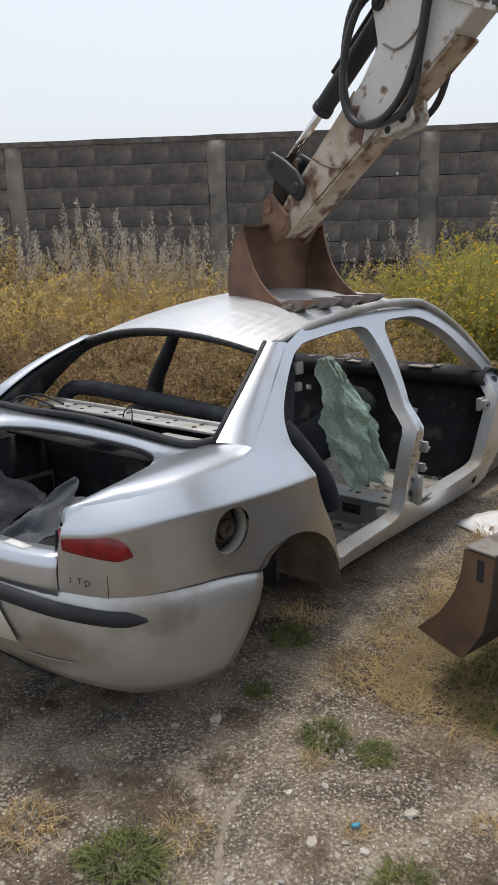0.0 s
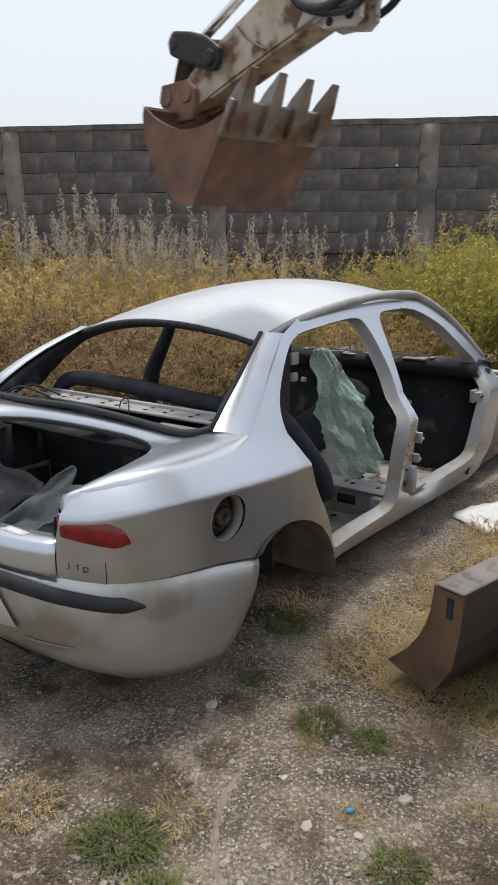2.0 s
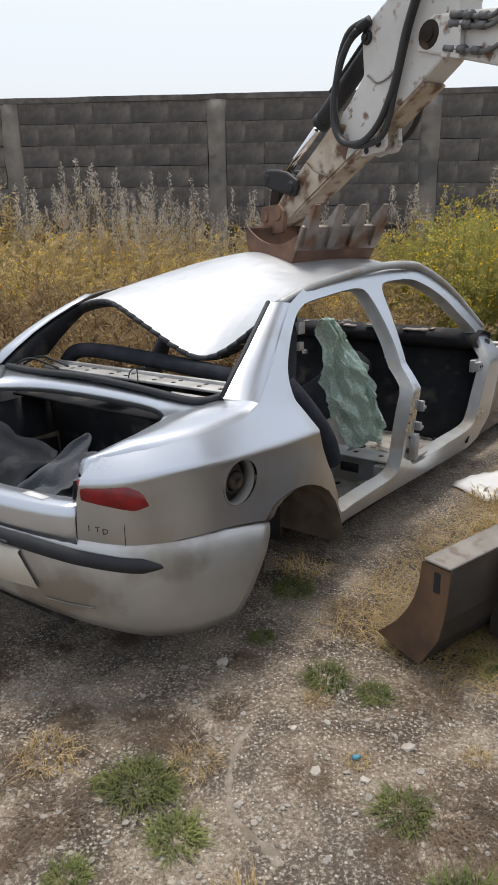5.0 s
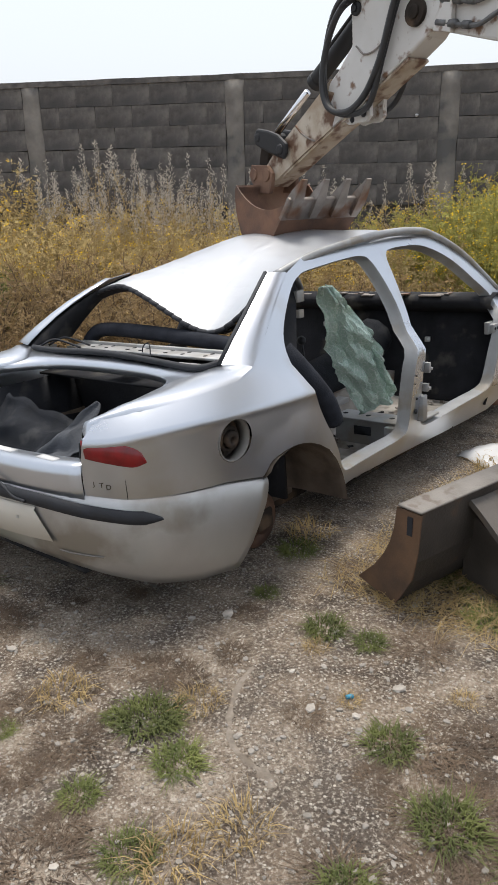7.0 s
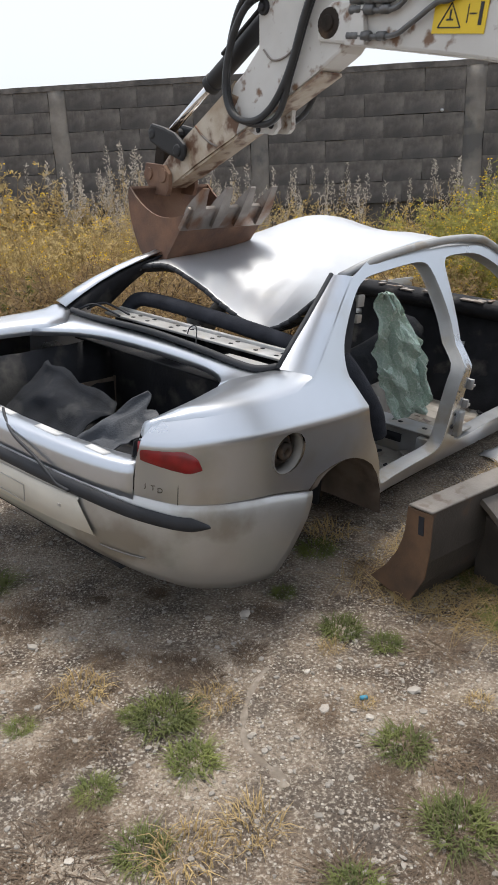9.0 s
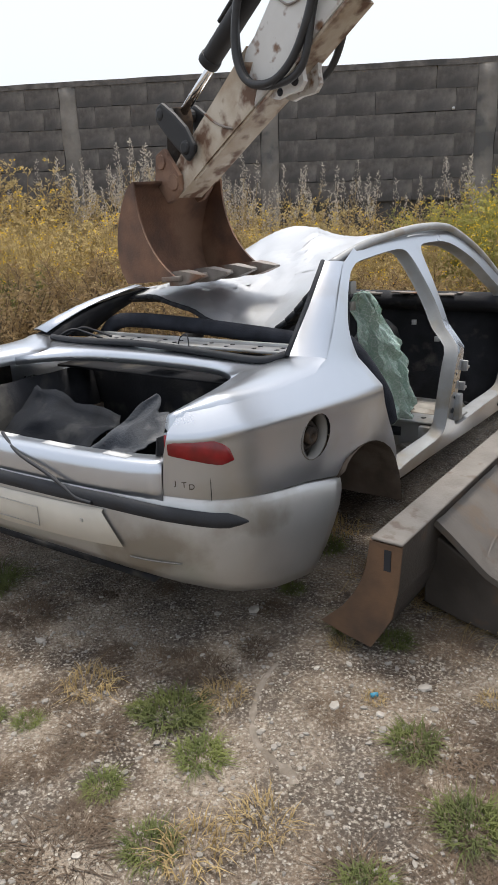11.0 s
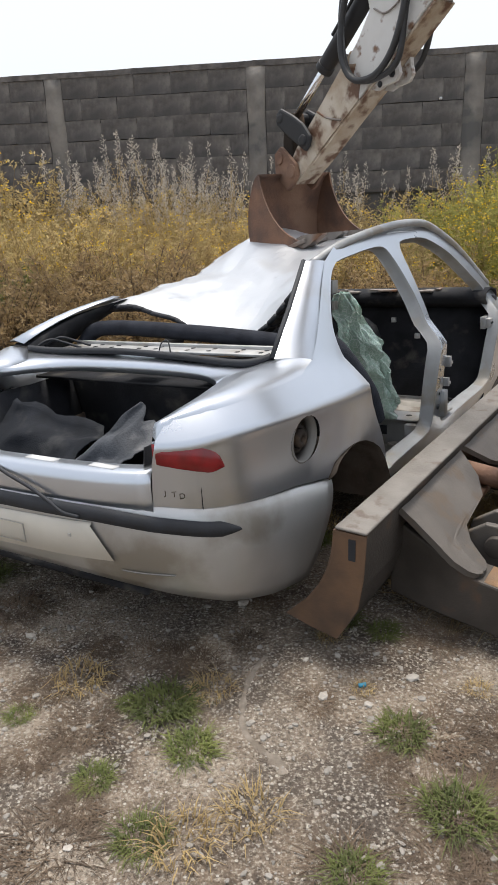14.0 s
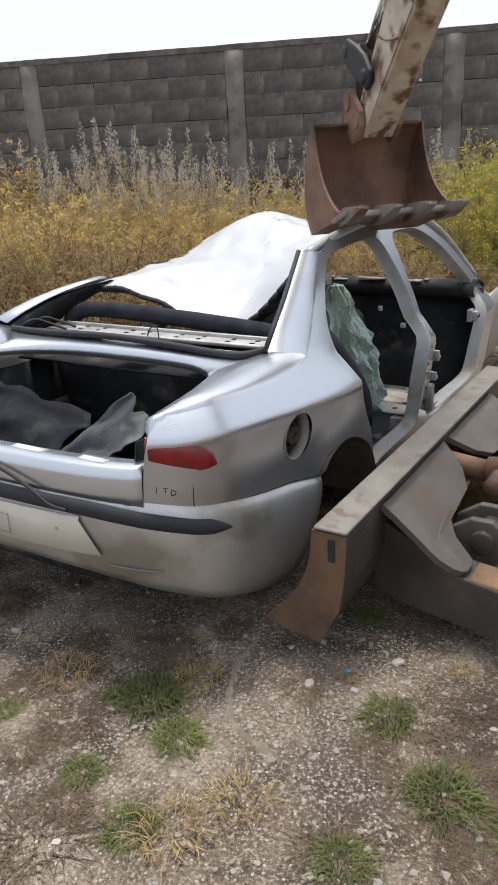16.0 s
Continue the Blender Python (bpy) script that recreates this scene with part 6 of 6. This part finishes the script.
    tube(b, spline([(.36, -.079, .10), (.39, -.082, .03), (.43, -.082, -.03), (.47, -.079, -.075)], 5), .006, 6)
    part("hose_clip", b, M_WORN, stick, "thin bent hose guide")
    b = bmesh.new()
    tube(b, spline([(.98, -.079, .14), (1.02, -.082, .06), (1.12, -.082, .03), (1.22, -.079, .06)], 5), .005, 6)
    part("hose_clip", b, M_WORN, stick, "thin bent hose guide")
    for y, r, off in ((-.115, .0175, 0), (-.10, .016, .05), (.11, .016, .02)):
        b = bmesh.new()
        tube(b, spline([(1.12, y * .8, .33 + off * .5), (.98, y, .34 + off), (.82, y, .26 + off * .6), (.70, y, .12), (.69, y, -.02), (.80, y, -.12 - off * .3), (.95, y, -.13 - off), (1.12, y, -.05), (1.30, y, .10), (1.45, y, .20)], 8), r, 8)
        part("hose", b, M_HOSE, stick, "black hydraulic hose in a loop")
    b = bmesh.new()
    tube(b, [(1.13, -.1, .33), (1.06, -.11, .345)], .024, 8)
    tube(b, [(1.05, -.11, .345), (1.0, -.112, .345)], .019, 8)
    part("hose_fitting", b, M_BLACK, stick)
    # bucket linkage
    b = bmesh.new()
    for y in (-.105, .105):
        prism(b, [(-.05, -.045), (-.06, 0), (-.045, .05), (.06, .075), (.16, .07), (.28, .05), (.30, 0), (.27, -.05), (.12, -.055)], y - .014, y + .014)
    tube(b, [(.25, -.125, 0), (.25, .125, 0)], .032, 12)
    tube(b, [(0, -.13, 0), (0, .13, 0)], .036, 12)
    mv["rocker"] = part("rocker_arm", b, M_BLACK, ex, "black rocker arm of the bucket linkage", bevel=.013, smooth=False)
    b = bmesh.new()
    prism(b, [(-.045, -.04), (-.05, .02), (0, .05), (.20, .045), (.26, .02), (.25, -.04), (.1, -.05)], -.05, .05)
    mv["link"] = part("bucket_link", b, M_UNDER, ex, "short dark bucket link", bevel=.008, smooth=False)
    b = bmesh.new()
    tube(b, [(.0, 0, 0), (.57, 0, 0)], .048, 16)
    tube(b, [(.54, 0, 0), (.58, 0, 0)], .053, 16)
    tube(b, [(.05, .02, .055), (.4, .02, .055)], .012, 6)
    mv["cyl"] = part("bucket_cylinder", b, M_BLACK, ex, "black bucket cylinder", bevel=.003)
    b = bmesh.new()
    tube(b, [(0, 0, 0), (.42, 0, 0)], .022, 14)
    mv["rod"] = part("cylinder_rod", b, M_CHROME, ex, "bright chrome cylinder rod")
    b = bmesh.new()
    tube(b, [(.0, 0, 0), (.26, 0, 0)], .028, 14)
    tube(b, [(.25, 0, 0), (1.45, 0, 0)], .062, 18)
    tube(b, [(.25, 0, 0), (.30, 0, 0)], .068, 18)
    tube(b, [(.32, -.03, -.07), (.5, -.03, -.085), (1.45, -.03, -.08)], .016, 8)
    mv["cyl2"] = part("stick_cylinder", b, M_BLACK, ex, "black stick cylinder on top of the boom", bevel=.003)
    # boom: x away from the elbow
    b = bmesh.new()
    out = [(-.06, -.07), (-.07, .03), (0, .08), (.30, .11), (.9, .14), (1.25, .13), (1.7, -.06), (2.2, -.62), (2.12, -.75), (1.95, -.76), (1.5, -.33), (1.1, -.15), (.6, -.11), (.2, -.085)]
    prism(b, out, -.095, .095)
    boom = part("boom", b, M_ARM, ex, "white boom with a yellow warning sticker and steel pipes", smooth=False, bevel=.012)
    mv["boom"] = boom
    side = -.0985
    b = bmesh.new()
    box(b, (.66, side, .02), (.23, .003, .12))
    stk = part("warning_sticker", b, M_YELLOW, boom, "yellow crush hazard sticker", smooth=False)
    b = bmesh.new()
    for p, q in (((.57, -.02), (.62, .062)), ((.62, .062), (.67, -.02)), ((.57, -.02), (.67, -.02))):
        tube(b, [(p[0], side - .002, p[1]), (q[0], side - .002, q[1])], .003, 4)
    box(b, (.62, side - .002, .006), (.03, .003, .006))
    box(b, (.62, side - .002, .024), (.007, .003, .033))
    box(b, (.718, side - .002, .025), (.03, .003, .005))
    box(b, (.75, side - .002, .025), (.014, .003, .075))
    box(b, (.695, side - .002, .025), (.004, .003, .06))
    part("pictogram", b, M_INK, stk, smooth=False)
    b = bmesh.new()
    prism(b, [(x - .03, z) for x, z in ((.85, .075), (.872, .05), (.90, .055), (.93, .05), (.952, .075), (.945, .03), (.93, .0), (.915, -.035), (.90, -.045), (.887, -.035), (.872, .0), (.857, .03))], side - .003, side)
    part("emblem", b, M_INK, boom, "black animal head emblem", smooth=False)
    b = bmesh.new()
    for i, w in enumerate((.05, .042, .042, .036, .042)):
        box(b, (.99 + i * .058, side - .0015, .02 - .004 * i), (w, .003, .10 if i in (0, 2) else .075))
    part("maker_mark", b, M_INK, boom, smooth=False)
    for k, (z, r) in enumerate(((.11, .011), (.075, .011), (-.02, .011))):
        b = bmesh.new()
        tube(b, spline([(.14, side - .02, z - .03), (.36, side - .02, z - .03), (.45, side - .02, z + .05 - .02 * k), (.56, side - .02, .12 - .03 * k), (.62, side - .02, .07), (.72, side - .02, .12), (1.2, side - .02, .15), (1.6, side - .02, .02)], 6), r, 8)
        for x0, x1, q in ((.14, .20, .017), (.22, .26, .02), (.30, .34, .018)):
            tube(b, [(x0, side - .02, z - .03), (x1, side - .02, z - .03)], q, 8)
        part("pipe", b, M_PIPE, boom, "grey steel hydraulic pipe")
    b = bmesh.new()
    prism(b, [(.13, -.085), (.17, .06), (.21, .06), (.24, -.085)], side - .03, side)
    part("pipe_clamp", b, M_ARM, boom, smooth=False, bevel=.004)
    # dozer blade: origin at its near top corner; y ahead of the machine, x across to its right
    bld = bmesh.new()
    rows = [[(x, y, z) for y, z in [(.005, -.01), (.012, -.095), (.045, -.20), (.10, -.28), (.17, -.345), (.155, -.365), (.005, -.385), (-.04, -.30), (-.07, -.20), (-.075, -.01)]] for x in (0.004, .3, .8, 1.3, BLADE_W)]
    vs = [[bld.verts.new(p) for p in r] for r in rows]
    for r1, r2 in zip(vs, vs[1:]):
        for i in range(10):
            bld.faces.new((r1[i], r1[(i + 1) % 10], r2[(i + 1) % 10], r2[i]))
    bld.faces.new(vs[0])
    bld.faces.new(vs[-1])
    bmesh.ops.recalc_face_normals(bld, faces=bld.faces[:])
    blade = part("dozer_blade", bld, M_BLADE, ex, "worn brown steel dozer blade, colour darkened for shade", smooth=False)
    b = bmesh.new()
    box(b, (BLADE_W / 2, -.040, .003), (BLADE_W + .024, .105, .011))
    part("top_edge", b, M_BLADE_TOP, blade, "scraped pale top flange", bevel=.006)
    b = bmesh.new()
    prism(b, [(.018, -.006), (.022, -.05), (.027, -.095), (.042, -.15), (.066, -.204), (.11, -.27), (.188, -.350), (.10, -.372), (.004, -.388), (-.03, -.33), (-.065, -.262), (-.082, -.15), (-.09, -.006)], .0, .008)
    e = part("end_plate", b, M_BLADE_END, blade, "rusty bent end plate", smooth=False)
    e.rotation_euler = (0, 0, radians(90))
    b = bmesh.new()
    box(b, (-.009, -.045, -.06), (.006, .022, .07))
    part("slot", b, M_TRIM, blade, smooth=False)
    for flip in (0, 1):
        side_x = lambda x: BLADE_W - x if flip else x
        # sloping brace from the top of the back down to a rounded tongue on the push arm
        rows = []
        for y, z, x0, x1 in ((-.075, -.045, .285, .90), (-.12, -.075, .285, .87), (-.17, -.112, .28, .83), (-.215, -.146, .276, .74), (-.23, -.158, .275, .50), (-.265, -.183, .272, .44), (-.31, -.208, .277, .405), (-.335, -.219, .292, .385), (-.345, -.224, .318, .36)):
            rows.append([(side_x(x0 + (x1 - x0) * k / 8), y, z + .006 * noise.noise((k * .6, y * 9, 2))) for k in range(9)])
        part("brace_plate", loft(rows), M_BRACE, blade, "grey dented brace plate between blade and push arm", thick=.022, smooth=False)
        b = bmesh.new()
        arm = [(-.03, -.10), (-.20, -.175), (-.33, -.232), (-.6, -.245), (-1.25, -.245), (-1.25, -.395), (-.5, -.41), (-.18, -.405), (-.03, -.385)]
        vs = [[b.verts.new((side_x(x - .16 * min(1, -y)), y, z)) for y, z in arm] for x in (.345, .475)]
        n = len(arm)
        b.faces.new(vs[0])
        b.faces.new(vs[1][::-1])
        for i in range(n):
            b.faces.new((vs[0][i], vs[0][(i + 1) % n], vs[1][(i + 1) % n], vs[1][i]))
        bmesh.ops.recalc_face_normals(b, faces=b.faces[:])
        part("push_arm", b, M_BLADE, blade, "steel push arm, colour darkened for shade", smooth=False, bevel=.008)
        b = loft([[(side_x(x - .16 * min(1, -y)), y, -.2405 if y < -.5 else -.236) for x in (.352, .41, .468)] for y in (-.36, -.5, -.8, -1.2)])
        part("arm_top", b, M_ARM_RUST, blade, "orange rust on top of the push arm", thick=.006)
        # worn lug with its pin beside the tongue
        b = bmesh.new()
        lug = [(-.20, -.33), (-.22, -.19), (-.30, -.135), (-.37, -.135), (-.42, -.18), (-.42, -.25), (-.36, -.33)]
        for x in (.50, .62):
            vs = [[b.verts.new((side_x(x + w), y, z)) for y, z in lug] for w in (0, .03)]
            b.faces.new(vs[0])
            b.faces.new(vs[1][::-1])
            for i in range(len(lug)):
                b.faces.new((vs[0][i], vs[0][(i + 1) % len(lug)], vs[1][(i + 1) % len(lug)], vs[1][i]))
        bmesh.ops.recalc_face_normals(b, faces=b.faces[:])
        part("lug", b, M_BRACE, blade, "worn steel lug", smooth=False, bevel=.006)
        b = bmesh.new()
        tube(b, [(side_x(.475), -.345, -.205), (side_x(.68), -.345, -.205)], .04, 14)
        part("lug_pin", b, M_BLADE, blade, bevel=.004)
    b = bmesh.new()
    mid = BLADE_W / 2
    box(b, (mid, -.12, -.19), (.30, .14, .03))
    tube(b, [(mid - .15, -.30, -.14), (mid + .15, -.30, -.14)], .035, 12)
    tube(b, [(mid, -.06, -.12), (mid, -.25, -.14)], .04, 12)
    tube(b, [(mid, -.25, -.14), (mid, -.95, -.04)], .055, 14)
    part("lift_cylinder", b, M_RUST, blade, "rusty lift cylinder of the blade")
    # undercarriage and house behind the blade
    for x in (.22, BLADE_W - .22):
        b = bmesh.new()
        loop = [(-1.25 + .22 * math.cos(a), -.19 + .2 * math.sin(a)) for a in [math.pi * (.5 - k / 8) for k in range(9)]] + [(-2.65 - .22 * math.cos(a), -.19 - .2 * math.sin(a)) for a in [math.pi * (.5 - k / 8) for k in range(9)]]
        prism(b, loop, -.13, .13)
        t = part("track", b, M_TRIM, ex, "black rubber track", smooth=False, bevel=.01)
        t.rotation_euler, t.location = (0, 0, radians(90)), (x, 0, 0)
    b = bmesh.new()
    box(b, (BLADE_W / 2, -1.95, -.08), (1.2, 1.0, .18))
    tube(b, [(BLADE_W / 2, -1.95, 0), (BLADE_W / 2, -1.95, .10)], .35, 24)
    part("undercarriage", b, M_BLADE, ex, bevel=.02)
    b = bmesh.new()
    prism(b, [(-.55, .10), (-.55, .55), (.1, .75), (.62, .75), (.72, .5), (.70, .12)], -.68, .68)
    h = part("house", b, M_ARM, ex, "white engine house", smooth=False, bevel=.05)
    h.rotation_euler, h.location = (0, 0, radians(-90)), (BLADE_W / 2, -2.05, 0)
    for key in ("stick", "boom", "rocker", "link", "cyl", "rod", "cyl2"):
        for ob in (mv[key], *mv[key].children_recursive):
            ob.data.transform(Matrix.Scale(ARM, 4))
            ob.location *= ARM
    return mv


CAR = build_car()
GLASS = build_glass()
GLASS.matrix_basis = pose(-.908, 3.229, -.148, -.17, 1.17, 58.28)
EXC = build_excavator()


def motions():
    """Keys of the car, the folding roof, the glass in it, and the excavator."""
    car_rows = [(t, pose(x, y, z, roll, pitch, yaw)) for t, x, y, z, yaw, pitch, roll in CAR_ROWS]
    walk(CAR["car"], car_rows)
    # the glass slides down and back between the second and the third blows
    slide = lambda t: min(1, max(0, (t - 9) / 2.5))
    walk(GLASS, [(t, m @ pose(-.15 * slide(t), 0, -.05 * slide(t))) for t, m in car_rows])
    for ob, f in CAR["roof"]:
        walk(ob, [(t, cell_pose(f, k)) for t, k in BLENDS])
    # the far pillar and rail follow the corner of the roof
    for key, foot, tip in (("cpillar", Vector((.84, .70, .99)), Vector((1.30, .55, 1.31))), ("bpillar", Vector((1.90, .80, .74)), Vector((1.985, .60, 1.36)))):
        rows = []
        for t, k in BLENDS:
            moved = tip + (fold(1.25, .56, k) - fold(1.25, .56, 0)) if key == "cpillar" else tip + Vector((.065, -.08, -.065)) * k
            turn = (tip - foot).rotation_difference(moved - foot).to_matrix().to_4x4()
            rows.append((t, Matrix.Translation(foot) @ turn @ Matrix.Translation(-foot)))
        walk(CAR[key], rows)
    base = [(t, pose(x, y, z, 0, 0, h)) for t, x, y, z, h in BLADE_ROWS]
    walk(EXC["base"], base)
    states = [arm_state(r) for r in ARM_ROWS]
    for key in ("bucket", "stick", "boom", "rocker", "link", "cyl", "rod", "cyl2"):
        walk(EXC[key], [(t, m.inverted() @ s[key]) for (t, m), s in zip(base, states)])


motions()
